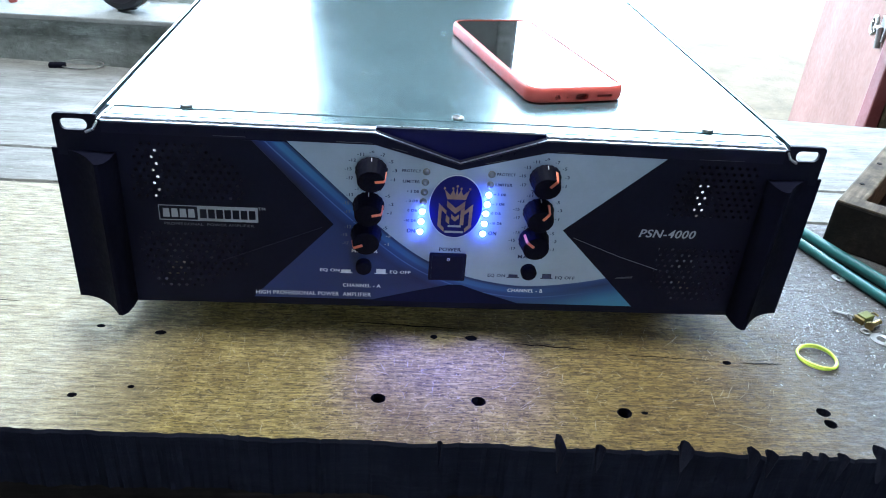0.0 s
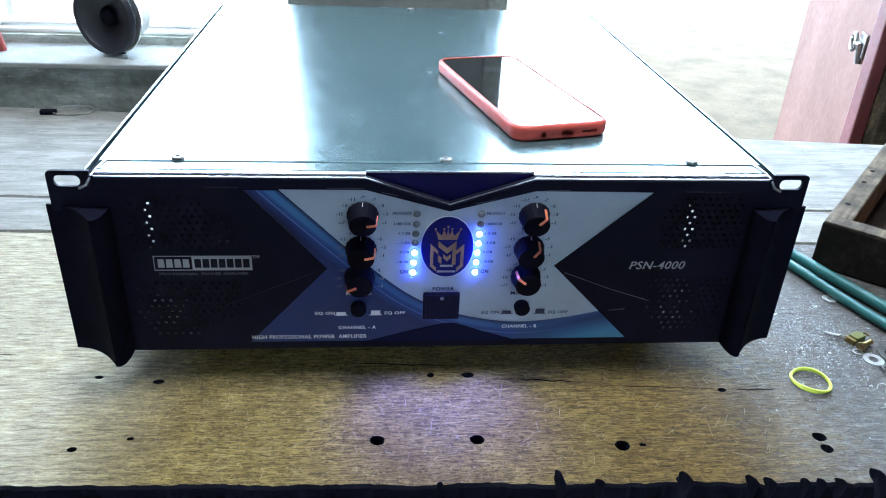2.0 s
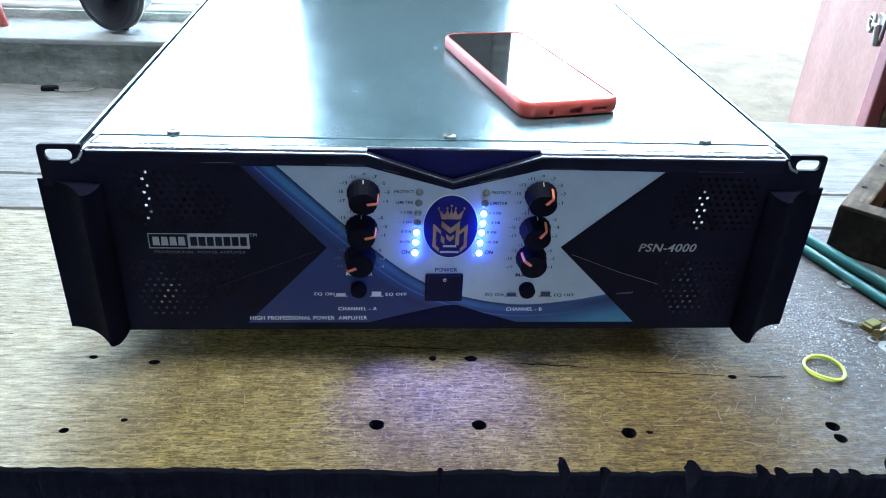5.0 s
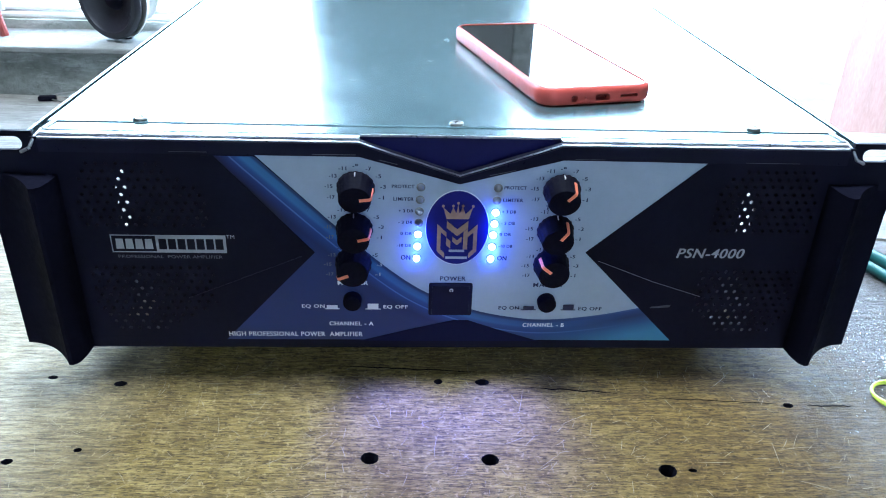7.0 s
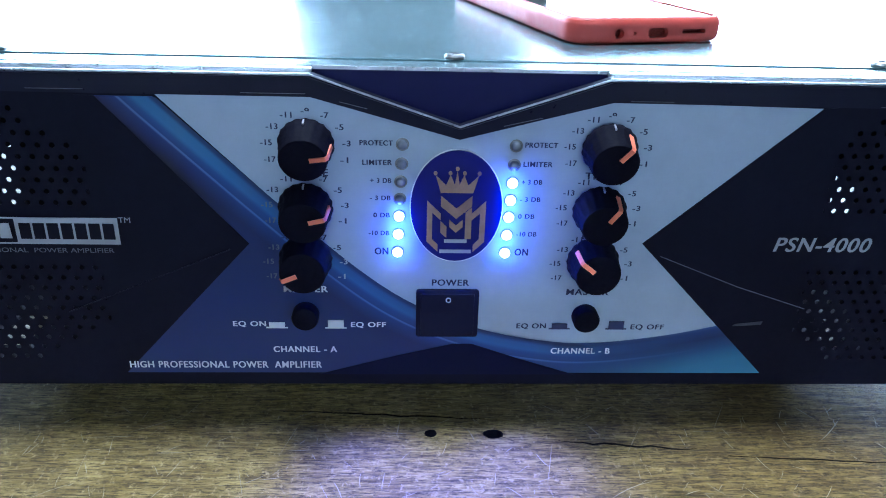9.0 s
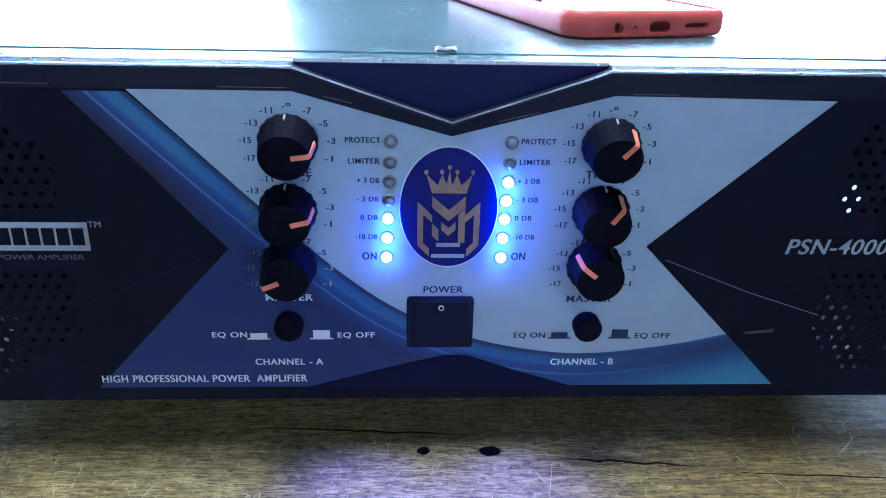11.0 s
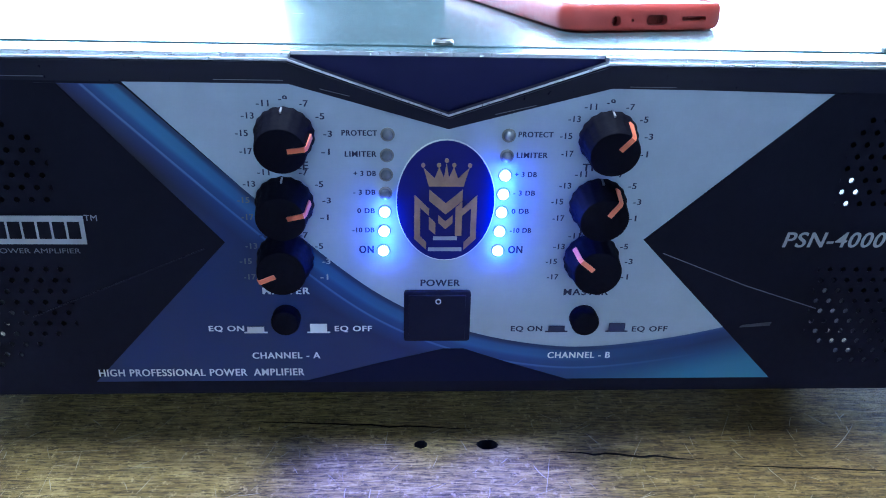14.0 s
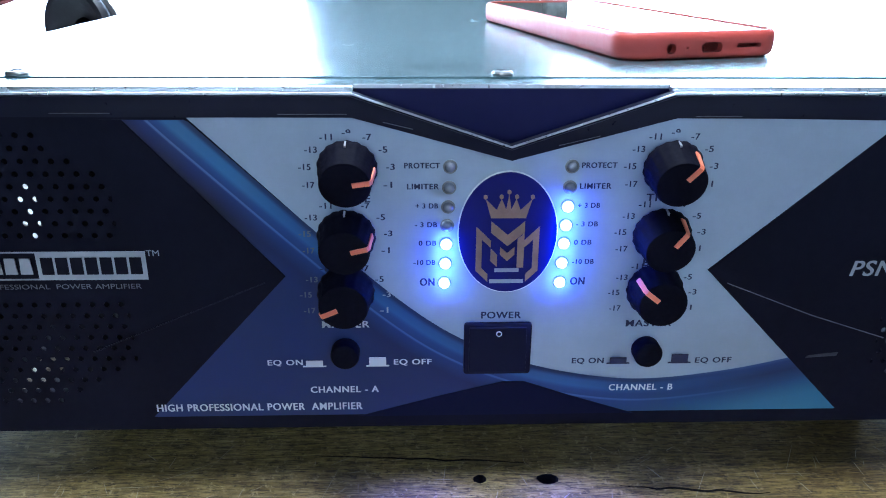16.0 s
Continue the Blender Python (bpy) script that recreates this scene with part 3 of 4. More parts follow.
for k in range(560):
    x, y = rng.uniform(-0.34, 0.25), -0.105 + 0.115 * rng.random() ** 1.2
    a = rng.choice((rng.gauss(1.2, 0.35), rng.gauss(1.9, 0.35), rng.gauss(0.5, 0.3), rng.uniform(0, 3.14)))
    long, w, bend = rng.uniform(0.002, 0.011) * (2.6 if rng.random() < 0.13 else 1), rng.uniform(0.00005, 0.00018), rng.gauss(0, 0.12)
    if any((x - p[0]) ** 2 + (y - p[1]) ** 2 < (long / 2 + 1.6 * p[2]) ** 2 for p in HOLES):
        continue
    edge = []
    for i in range(5):
        t = i / 4 - 0.5
        edge.append((x + long * (t * math.cos(a) - bend * t * t * math.sin(a)), y + long * (t * math.sin(a) + bend * t * t * math.cos(a)), w * (1 - 3.4 * t * t)))
    if min(p[1] for p in edge) < -0.108:
        continue
    up = [bm.verts.new((p - q * math.sin(a), r + q * math.cos(a), 0.00022)) for p, r, q in edge]
    dn = [bm.verts.new((p + q * math.sin(a), r - q * math.cos(a), 0.00022)) for p, r, q in edge]
    for i in range(4):
        bm.faces.new((dn[i], dn[i + 1], up[i + 1], up[i]))
tagged(part("scratch_wear", bm, M_SCRATCH, bench, "pale knife scratches across the planks"), kind="stuff")


# ---- the power amplifier ----
amp = thing("power_amplifier", "black rack power amplifier with blue and silver front, switched on", "amplifier")
PB, PT = 0.020, 0.1515          # lower and upper edge of the front
BODY = 0.2225                   # half the chassis width
NOTCH = [(-0.0508, PT), (0.004, 0.1330), (0.0590, PT)]


def vent_here(x, z):
    """Where the black ends of the front are pierced."""
    a = abs(x - 0.002)
    if not 0.098 < a < 0.206:
        return False
    reach = 0.054 * min(1.0, (0.206 - a) / 0.02 + 0.6) * (1 - max(0.0, (0.165 - a)) / 0.082)
    if abs(z - 0.0865) > reach:
        return False
    return not (0.078 < z < 0.099 and (x < -0.115 or x > 0.122))


def front_face():
    """The pierced front: a plate with hexagonal holes at both ends and a notch in its upper edge."""
    bm = bmesh.new()
    w, h, r, back = 0.0052, 0.0045, 0.0011, 0.0007
    lo, hi = 0.027, 0.027 + 0.0045 * 26

    def quad(x0, z0, x1, z1):
        bm.faces.new([bm.verts.new(p) for p in ((x0, 0, z0), (x1, 0, z0), (x1, 0, z1), (x0, 0, z1))])
    for side in (-1, 1):
        a, b = sorted((side * 0.2075, side * (0.2075 - w * 22)))
        for k in range(26):
            z0 = lo + k * h
            shift = w / 2 if k % 2 else 0.0
            edges = [a] + [a + shift + w * i for i in range(0 if shift else 1, 22)] + [b]
            for x0, x1 in zip(edges, edges[1:]):
                if x1 - x0 < w * 0.9 or not vent_here((x0 + x1) / 2, z0 + h / 2):
                    if x1 > x0:
                        quad(x0, z0, x1, z0 + h)
                    continue
                cx, cz = (x0 + x1) / 2, z0 + h / 2
                hexa = [(cx + r * math.cos(t), cz + r * math.sin(t)) for t in (math.pi / 4 + math.pi / 4 * i for i in range(8))]
                corner = [(x1, z0 + h), (cx, z0 + h), (x0, z0 + h), (x0, cz), (x0, z0), (cx, z0), (x1, z0), (x1, cz)]
                ov = [bm.verts.new((p[0], 0, p[1])) for p in corner]
                iv = [bm.verts.new((p[0], 0, p[1])) for p in hexa]
                jv = [bm.verts.new((p[0], back, p[1])) for p in hexa]
                for i in range(8):
                    j = (i + 1) % 8
                    bm.faces.new((ov[i], ov[j], iv[j], iv[i]))
                    bm.faces.new((iv[i], iv[j], jv[j], jv[i]))
    inner = 0.2075 - w * 22
    for x0, x1 in ((-0.2205, -0.2075), (0.2075, 0.2205)):
        quad(x0, PB, x1, PT)
    for x0, x1 in ((-0.2075, -inner), (inner, 0.2075)):
        quad(x0, PB, x1, lo)
        quad(x0, hi, x1, PT)
    outline = [(-inner, PB), (inner, PB), (inner, PT), NOTCH[2], NOTCH[1], NOTCH[0], (-inner, PT)]
    mid = [bm.verts.new((x, 0, z)) for x, z in outline]
    bm.faces.new(mid)
    # the upper edge, folded back
    top = [(-0.2205, PT), NOTCH[0], NOTCH[1], NOTCH[2], (0.2205, PT)]
    f = [bm.verts.new((x, 0, z)) for x, z in top]
    g = [bm.verts.new((x, 0.0045, z)) for x, z in top]
    for i in range(4):
        bm.faces.new((f[i], f[i + 1], g[i + 1], g[i]))
    low = [bm.verts.new(p) for p in ((-0.2205, 0, PB), (0.2205, 0, PB), (0.2205, 0.012, PB), (-0.2205, 0.012, PB))]
    bm.faces.new(low)
    return bm


front = part("front_panel", front_face(), M_BLACK, amp, "black front plate pierced with small vent holes")

# chassis sheets, with vents in the sides and the floor near the front
for s in (-1, 1):
    bm = bmesh.new()
    x0, x1 = sorted((s * BODY, s * (BODY - 0.0015)))
    lo, hi = (0.046, 0.088) if s < 0 else (0.040, 0.077)
    box((x0, 0.0046, PB), (x1, 0.0995, 0.150), bm=bm)
    box((x0, 0.121, PB), (x1, 0.508, 0.150), bm=bm)
    box((x0, 0.0995, hi), (x1, 0.121, 0.150), bm=bm)
    box((x0, 0.0995, PB), (x1, 0.121, lo), bm=bm)
    part("side_panel", bm, M_BLACK, amp)
bm = box((-BODY + 0.002, 0.0575, PB), (BODY - 0.002, 0.508, PB + 0.0015))
box((-0.1865, 0.0125, PB), (0.1840, 0.0575, PB + 0.0015), bm=bm)
for a, b in ((-BODY + 0.002, -0.2010), (0.1945, BODY - 0.002)):
    box((a, 0.0125, PB), (b, 0.0575, PB + 0.0015), bm=bm)
for a, b in ((-0.2010, -0.1865), (0.1840, 0.1945)):
    box((a, 0.0125, PB), (b, 0.0285, PB + 0.0015), bm=bm)
part("bottom_panel", bm, M_BLACK, amp)
# not in view: a block added to stop light passing under the chassis
part("light_block", box((-0.187, 0.060, 0.005), (0.197, 0.50, PB)), M_BLACK, amp, "unseen block added under the chassis to keep light out")
part("rear_panel", box((-BODY + 0.002, 0.5085, PB), (BODY - 0.002, 0.510, 0.150)), M_BLACK, amp)
part("inner_screen", box((-0.088, 0.02, PB + 0.002), (0.088, 0.0215, 0.149)), M_BLACK, amp)
part("brow", box((-0.075, 0.0075, 0.118), (0.08, 0.009, 0.1515)), M_BROW, amp, "dark blue-black recess behind the notch")
part("top_flange", box((-0.2165, 0.0078, 0.1500), (0.2165, 0.0196, 0.1530), 0.0004), M_LID, amp, "folded upper lip of the chassis")
for a, b in ((-0.2165, -0.0503), (0.0584, 0.2165)):
    part("front_lip", box((a, 0.0026, 0.1510), (b, 0.0066, 0.1530), 0.0004), M_RAW, amp, "bright bare sheet edge")
    part("sheet_edge", box((a, -0.0007, 0.1507), (b, 0.0009, 0.1517), 0.0002), M_RAW, amp, "bright bare sheet edge")
part("flange_edge", box((-0.0503, 0.0070, 0.1518), (0.0584, 0.0077, 0.1531)), M_RAW, amp, "bright bare sheet edge")
lid = part("lid", box((-0.2195, 0.0206, 0.1505), (0.2195, 0.512, 0.1535), 0.0006), M_LID, amp, "smooth dark blue-grey painted steel lid")


for s in (-1, 1):
    a, b = sorted((s * 0.2226, s * 0.2245))
    part("side_rail", box((a, 0.0060, 0.1490), (b, 0.512, 0.1530), 0.0005), M_LID, amp, "narrow folded rail beside the lid")


def screw_head():
    bm = lathe([(0.0040, 0), (0.0040, 0.0008), (0.0034, 0.0015), (0.0016, 0.0018)], 24)
    return bm


for x, y in ((-0.1708, 0.0246), (0.0026, 0.0246), (0.1720, 0.0246), (0.001, 0.503)):
    s = part("lid_screw", screw_head(), M_SCREW, amp, "", True)
    s.matrix_basis = pose(x, y, 0.1535, 0, 0, random.uniform(0, 90))
    slot = box((-0.0022, -0.00035, 0.0010), (0.0022, 0.00035, 0.00195))
    box((-0.00035, -0.0022, 0.0010), (0.00035, 0.0022, 0.00195), bm=slot)
    part("cross_slot", slot, M_DARK, s)
for s in (-1, 1):
    # rack ear with its slot
    x0 = s * 0.2413
    ear = prism([(s * 0.2195, 0.127), (s * 0.2195, 0.1543), (s * 0.2418, 0.1543), (s * 0.2437, 0.1539), (s * 0.2449, 0.1528), (s * 0.2453, 0.1510), (s * 0.2453, 0.127)], 0.001, 0.0032)
    hole = prism([(s * 0.2333 + a, 0.1475 + b) for a, b in rounded(0.0160, 0.0073, 0.0034)], -0.01, 0.01)
    ob = new("rack_ear", cut(ear, hole, M_BLACK, M_BLACK))
    ob.parent = amp
    # curved end grip, hollow towards the outside
    sect = [(s * 0.2497, 0.0045), (s * 0.2497, 0.0032)]
    sect += [(s * (0.2497 - 0.0322 * t), 0.0032 - 0.0226 * (0.10 * t + 0.90 * t ** 2.3)) for t in (k / 12 for k in range(1, 13))]
    sect += [(s * 0.2150, -0.0198), (s * 0.2122, -0.0170), (s * 0.2106, -0.010), (s * 0.2102, 0.0), (s * 0.2102, 0.0045)]
    part("end_grip", prism(sect, 0.0208, 0.1305, "z"), M_GRIP, amp, "black curved end grip", True)
    part("bright_corner", swept([(s * 0.2150, 0.0215, 0.1534), (s * 0.2168, 0.0060, 0.1532), (s * 0.2190, 0.0004, 0.1500), (s * 0.2215, -0.0004, 0.1455), (s * 0.2262, -0.0004, 0.1432)], 0.0009, 8), M_RAW, amp, "bare bent corner of the chassis", True)
for x in (-0.17, 0.17):
    for y in (0.07, 0.44):
        f = part("rubber_foot", lathe([(0.015, 0), (0.017, 0.004), (0.017, PB)], 24), M_FOOT, amp, "", True)
        f.location = (x, y, 0)

# printed front, in thin layers
Y1, Y2, Y3, Y4, Y5 = -0.0005, -0.0008, -0.0011, -0.0014, -0.0017
field = [(-0.1055, 0.1432), (-0.0505, 0.1435), (0.004, 0.1284), (0.0598, 0.1432), (0.139, 0.1420), (0.078, 0.0868), (0.1375, 0.0262), (-0.045, 0.0265), (-0.045, 0.083), (-0.066, 0.1035)]
part("silver_field", plate(field, Y1), M_SILVER_PRINT, amp, "satin silver printed field")
part("navy_field", plate([(-0.1275, 0.1425), (-0.1066, 0.1425), (-0.0677, 0.1033), (-0.0455, 0.0828), (-0.0455, 0.0265), (-0.1305, 0.0265)], Y1), M_NAVY_FIELD, amp)
# dark band along the notch
band = plate([(-0.2165, 0.1438), (-0.0505, 0.1434), (0.004, 0.1284), (0.0598, 0.1431), (0.2165, 0.1424), (0.2165, 0.1505), (0.0592, 0.1505), (0.004, 0.1321), (-0.0510, 0.1505), (-0.2165, 0.1505)], Y1 - 0.0009, 0.0009)
part("border_band", band, M_BAND, amp, "glossy black raised border")
for (ax, az), (bx, bz) in (((-0.0508, 0.1515), (0.004, 0.1331)), ((0.004, 0.1331), (0.0590, 0.1515))):
    part("notch_edge", prism([(ax, az - 0.0006), (bx, bz - 0.0006), (bx, bz), (ax, az)], -0.0004, 0.0005), M_RAW, amp, "bright bare sheet edge")
for x0, x1, z in ((-0.075, -0.052, 0.1446), (-0.04, -0.03, 0.1419), (0.066, 0.082, 0.1438), (0.02, 0.034, 0.1338), (-0.15, -0.13, 0.1450), (0.16, 0.19, 0.1432)):
    part("edge_wear", swept([(x0, -0.0015, z), (x1, -0.0015, z + (0.0033 if x0 == 0.02 else -0.0024 if x0 == -0.04 else 0.0))], 0.00012, 5), M_DIM_TEXT, amp)

# the blue ribbon sweeps from the upper end under the switch to the other side
ctrl = [(-0.1056, 0, 0.1425), (-0.0662, 0, 0.104), (-0.035, 0, 0.0752), (-0.012, 0, 0.0590), (0.014, 0, 0.0480), (0.041, 0, 0.0422), (0.064, 0, 0.0412), (0.094, 0, 0.0450), (0.122, 0, 0.0515), (0.142, 0, 0.0570)]
curve = np.array([(p.x, p.z) for p in smooth_path(ctrl, 12)])
lead = curve[0] + np.outer((0.05, 0.025), (-0.70, 0.72))
line = np.vstack((lead, curve))
seg_a, seg_d = line[:-1], line[1:] - line[:-1]
run = np.concatenate(([0.0, 0.0], np.cumsum(np.hypot(*np.diff(curve, axis=0).T)), ))
run = np.concatenate((run, [run[-1]]))[:len(line)] / run[-1]


def ribbon_place(x, z):
    """How far along the ribbon's upper edge a point lies, and how far from it."""
    t = np.clip(((np.array((x, z)) - seg_a) * seg_d).sum(1) / (seg_d ** 2).sum(1), 0, 1)
    off = np.hypot(*(seg_a + seg_d * t[:, None] - (x, z)).T)
    k = int(off.argmin())
    return float(run[k] + (run[k + 1] - run[k]) * t[k]), float(off[k]) / 0.105


bm = bmesh.new()
uvl = bm.loops.layers.uv.new("UVMap")
cols = []
for x in np.arange(-0.1315, 0.1425, 0.0011):
    top = min(0.1425, float(np.interp(x, curve[:, 0], curve[:, 1])) if x > curve[0, 0] else 0.1425)
    cols.append([(bm.verts.new((x, Y2, z)), ribbon_place(x, z)) for z in (0.0262 + (top - 0.0262) * (1 - (1 - k / 40) ** 1.4) for k in range(41))])
for a, b in zip(cols, cols[1:]):
    for k in range(40):
        corners = (a[k], b[k], b[k + 1], a[k + 1])
        face = bm.faces.new([q[0] for q in corners])
        for loop, q in zip(face.loops, corners):
            loop[uvl].uv = q[1]
part("blue_ribbon", bm, M_SWEEP, amp, "printed ribbon shading from light blue to navy")
part("black_wedge", plate([(-0.134, 0.1427), (-0.127, 0.1427), (-0.0765, 0.0855), (-0.1315, 0.026), (-0.134, 0.026)], Y3), M_BLACK, amp)
part("black_wedge", plate([(0.148, 0.1430), (0.139, 0.1420), (0.078, 0.0868), (0.1375, 0.0262), (0.147, 0.026)], Y3), M_BLACK, amp)
part("black_hump", plate([(-0.052, 0.0255), (-0.02, 0.0345), (0.004, 0.0405), (0.012, 0.0405), (0.03, 0.034), (0.056, 0.0255)], Y3), M_HUMP, amp)
part("crease", swept([(0.086, -0.0011, 0.0815), (0.120, -0.0012, 0.068), (0.150, -0.0012, 0.058)], 0.0002, 6), M_DIM_TEXT, amp)
part("crease", swept([(-0.084, -0.0011, 0.083), (-0.15, -0.0011, 0.055)], 0.00025, 6), M_BAND, amp)
part("worn_patch", plate([(0.121, 0.0497), (0.133, 0.0505), (0.1335, 0.052), (0.122, 0.0507)], Y3 - 0.0003), M_WORN, amp)


def knob(x, z, angle, droop):
    """A ribbed skirted knob with a two-leg orange pointer over cap and flank."""
    def ribs(a, h):
        return 0.02 * math.cos(a * 18) if h < 0.0050 else 0.0
    bm = lathe([(0.0100, 0), (0.0103, 0.0008), (0.0102, 0.0026), (0.0099, 0.0038), (0.0094, 0.0048), (0.0088, 0.0122), (0.0085, 0.0128), (0.0080, 0.0130)], 72, None, Matrix(), ribs)
    k = part("knob", bm, M_KNOB, amp, "", True)
    k.matrix_basis = pose(x, -0.0012, z, 90 + droop, 0, 0) @ pose(0, 0, 0, 0, 0, angle)
    p = box((0.0024, -0.0009, 0.0127), (0.0084, 0.0009, 0.0134))
    own = bmesh.new()
    for r, h in ((0.0081, 0.0134), (0.0091, 0.0124), (0.0096, 0.0080), (0.0100, 0.0046)):
        for y in (-0.0009, 0.0009):
            own.verts.new((r, y, h))
        for y in (-0.0009, 0.0009):
            own.verts.new((r - 0.0012, y, h - 0.0004))
    own.verts.ensure_lookup_table()
    for i in range(3):
        a, b = own.verts[4 * i:4 * i + 4], own.verts[4 * i + 4:4 * i + 8]
        own.faces.new((a[0], a[1], b[1], b[0]))
        own.faces.new((a[0], b[0], b[2], a[2]))
        own.faces.new((a[1], a[3], b[3], b[1]))
    part("index_line", box((-0.0003, 0.0098, 0.0015), (0.0003, 0.0106, 0.0046)), M_GREY_TEXT, k).rotation_euler = (0, 0, -radians(angle))
    part("pointer", joined(p, own), M_POINTER, k, "orange pointer line")
    return k


KNOBS = ((-0.0525, 0.1266, 8, 15), (-0.0538, 0.1016, 14, 11), (-0.0548, 0.0797, 203, 4), (0.0600, 0.1264, 52, 15), (0.0588, 0.1016, 57, 11), (0.0585, 0.0797, 141, 4))
DIALS = (0.1248, 0.1004, 0.0766)
for i, (x, z, angle, droop) in enumerate(KNOBS):
    knob(x, z, angle, droop)
    z = DIALS[i % 3]
    ink = M_NAVY_TEXT
    for k, word in enumerate(("-17", "-15", "-13", "-11", "-9", "-7", "-5", "-3", "-1")):
        if word == "-9" and i % 3:
            continue
        t = radians(202 - 28 * k)
        lx, lz = x + 0.0148 * math.cos(t), z + 0.0002 + 0.0134 * math.sin(t)
        shade = M_DIM_TEXT if i == 2 and k < 3 or i == 1 and k < 2 else ink
        if i == 2 and k > 6:
            shade = M_GREY_TEXT
        lettering(word, amp, lx, lz, 0.0042 if len(word) == 3 else 0.0029, 0.0022, shade, Y4, bold=0.11)
for word, x, z, w, ink in (("TREBLE", -0.0528, 0.1150, 0.0155, M_NAVY_TEXT), ("TREBLE", 0.0600, 0.1150, 0.0155, M_NAVY_TEXT), ("BASS", 0.0588, 0.0901, 0.0105, M_NAVY_TEXT),
                           ("BASS", -0.0545, 0.0903, 0.0105, M_NAVY_TEXT), ("MASTER", -0.0555, 0.0660, 0.0175, M_WHITE_TEXT), ("MASTER", 0.0582, 0.0654, 0.0172, M_NAVY_TEXT),
                           ("POWER", 0.0023, 0.0693, 0.0148, M_NAVY_TEXT), ("EQ ON", -0.0790, 0.0498, 0.0132, M_WHITE_TEXT), ("EQ OFF", -0.0308, 0.0496, 0.0142, M_WHITE_TEXT),
                           ("EQ ON", 0.0363, 0.0493, 0.0122, M_NAVY_TEXT), ("EQ OFF", 0.0850, 0.0490, 0.0140, M_NAVY_TEXT), ("CHANNEL - A", -0.0570, 0.0380, 0.0260, M_WHITE_TEXT),
                           ("CHANNEL - B", 0.0580, 0.0375, 0.0250, M_WHITE_TEXT)):
    lettering(word, amp, x, z, w, 0.0028, ink, Y4, bold=0.12)
lettering("HIGH PROFESSIONAL POWER  AMPLIFIER", amp, -0.0900, 0.0305, 0.0790, 0.0032, M_WHITE_TEXT, Y4, bold=0.10)

# level lights with their captions
HEIGHTS = (0.1262, 0.1187, 0.1116, 0.1046, 0.0976, 0.0901, 0.0824)
CAPTIONS = ("PROTECT", "LIMITER", "+ 3 DB", "- 3 DB", "0 DB", "-10 DB", "ON")
for row, (x_of, lit, side) in enumerate(((lambda k: -0.0172 - 0.0003 * k, 3, -1), (lambda k: 0.0252 - 0.0003 * k, 5, 1))):
    for k, (z, word) in enumerate(zip(HEIGHTS, CAPTIONS)):
        on = k >= 7 - lit
        led = part("led", lathe([(0.0019, 0), (0.0019, 0.0009), (0.0016, 0.0017), (0.0009, 0.0022), (0.0003, 0.0023)], 16), M_LED_ON if on else M_LED_OFF, amp, "lit blue indicator" if on else "unlit clear indicator", True)
        led.matrix_basis = pose(x_of(k), Y1, z, 90, 0, 0)
        rim = part("led_rim", lathe([(0.0025, 0), (0.0025, 0.0004), (0.0020, 0.0006)], 16), M_LED_OFF if on else M_SCREW, amp, "", True)
        rim.matrix_basis = pose(x_of(k), Y1, z, 90, 0, 0)
        w, h = {0: (0.0122, 0.0020), 1: (0.0110, 0.0020), 6: (0.0052, 0.0030)}.get(k, (0.0078 if k != 4 else 0.0062, 0.0019))
        lettering(word, amp, -0.0208 - 0.0003 * k if side < 0 else 0.0285 - 0.0002 * k, z + 0.0006, w, h, M_NAVY_TEXT, Y4, "RIGHT" if side < 0 else "LEFT", 0.13)

# emblem: plain copper shapes on a dark oval
EX, EZ = 0.0036, 0.1016


def oval(rx, rz, n=48):
    return [(EX + rx * math.cos(2 * math.pi * k / n), EZ + rz * math.sin(2 * math.pi * k / n)) for k in range(n)]


rim = part("emblem_rim", plate(oval(0.0180, 0.0232), Y2, 0.0004), M_WHITE_TEXT, amp)
disc = part("emblem", plate(oval(0.0176, 0.0227), Y3 - 0.0002, 0.0008), M_EMBLEM, amp, "glossy dark navy oval badge")
YE = Y4 - 0.0003


def badge(pts):
    part("emblem_shape", plate([(EX + a * 0.001, EZ + b * 0.001) for a, b in pts], YE), M_GOLD, disc, "copper-coloured badge shape")


badge([(-6.2, 6.0), (6.2, 6.0), (8.2, 13.0), (4.2, 9.0), (2.6, 13.2), (0.9, 9.2), (0, 14.8), (-0.9, 9.2), (-2.6, 13.2), (-4.2, 9.0), (-8.2, 13.0)])
for a, b in ((-8.3, 13.8), (-2.7, 13.9), (0, 15.6), (2.7, 13.9), (8.3, 13.8)):
    badge([(a + 0.75 * math.cos(t), b + 0.85 * math.sin(t)) for t in (math.pi * 2 * k / 10 for k in range(10))])
for s in (-1, 1):
    badge([(s * 11.3, 2.8), (s * 6.0, -2.5), (s * 6.0, -5.2), (s * 9.2, -2.2), (s * 9.2, -13.2), (s * 6.9, -15.6), (s * 6.9, -18.6), (s * 11.3, -14.2)])
badge([(-6.0, 4.8), (-6.0, 0.5), (0, -4.6), (6.0, 0.5), (6.0, 4.8), (0, -0.4)])
badge([(-2.6, -5.0), (0, -7.4), (2.6, -5.0), (2.6, -8.0), (0, -10.4), (-2.6, -8.0)])
badge([(3.6, -2.0), (6.0, 0.2), (6.0, -13.0), (3.6, -13.0)])
badge([(-6.0, -5.6), (-3.6, -8.0), (-3.6, -12.6), (-6.0, -10.4)])
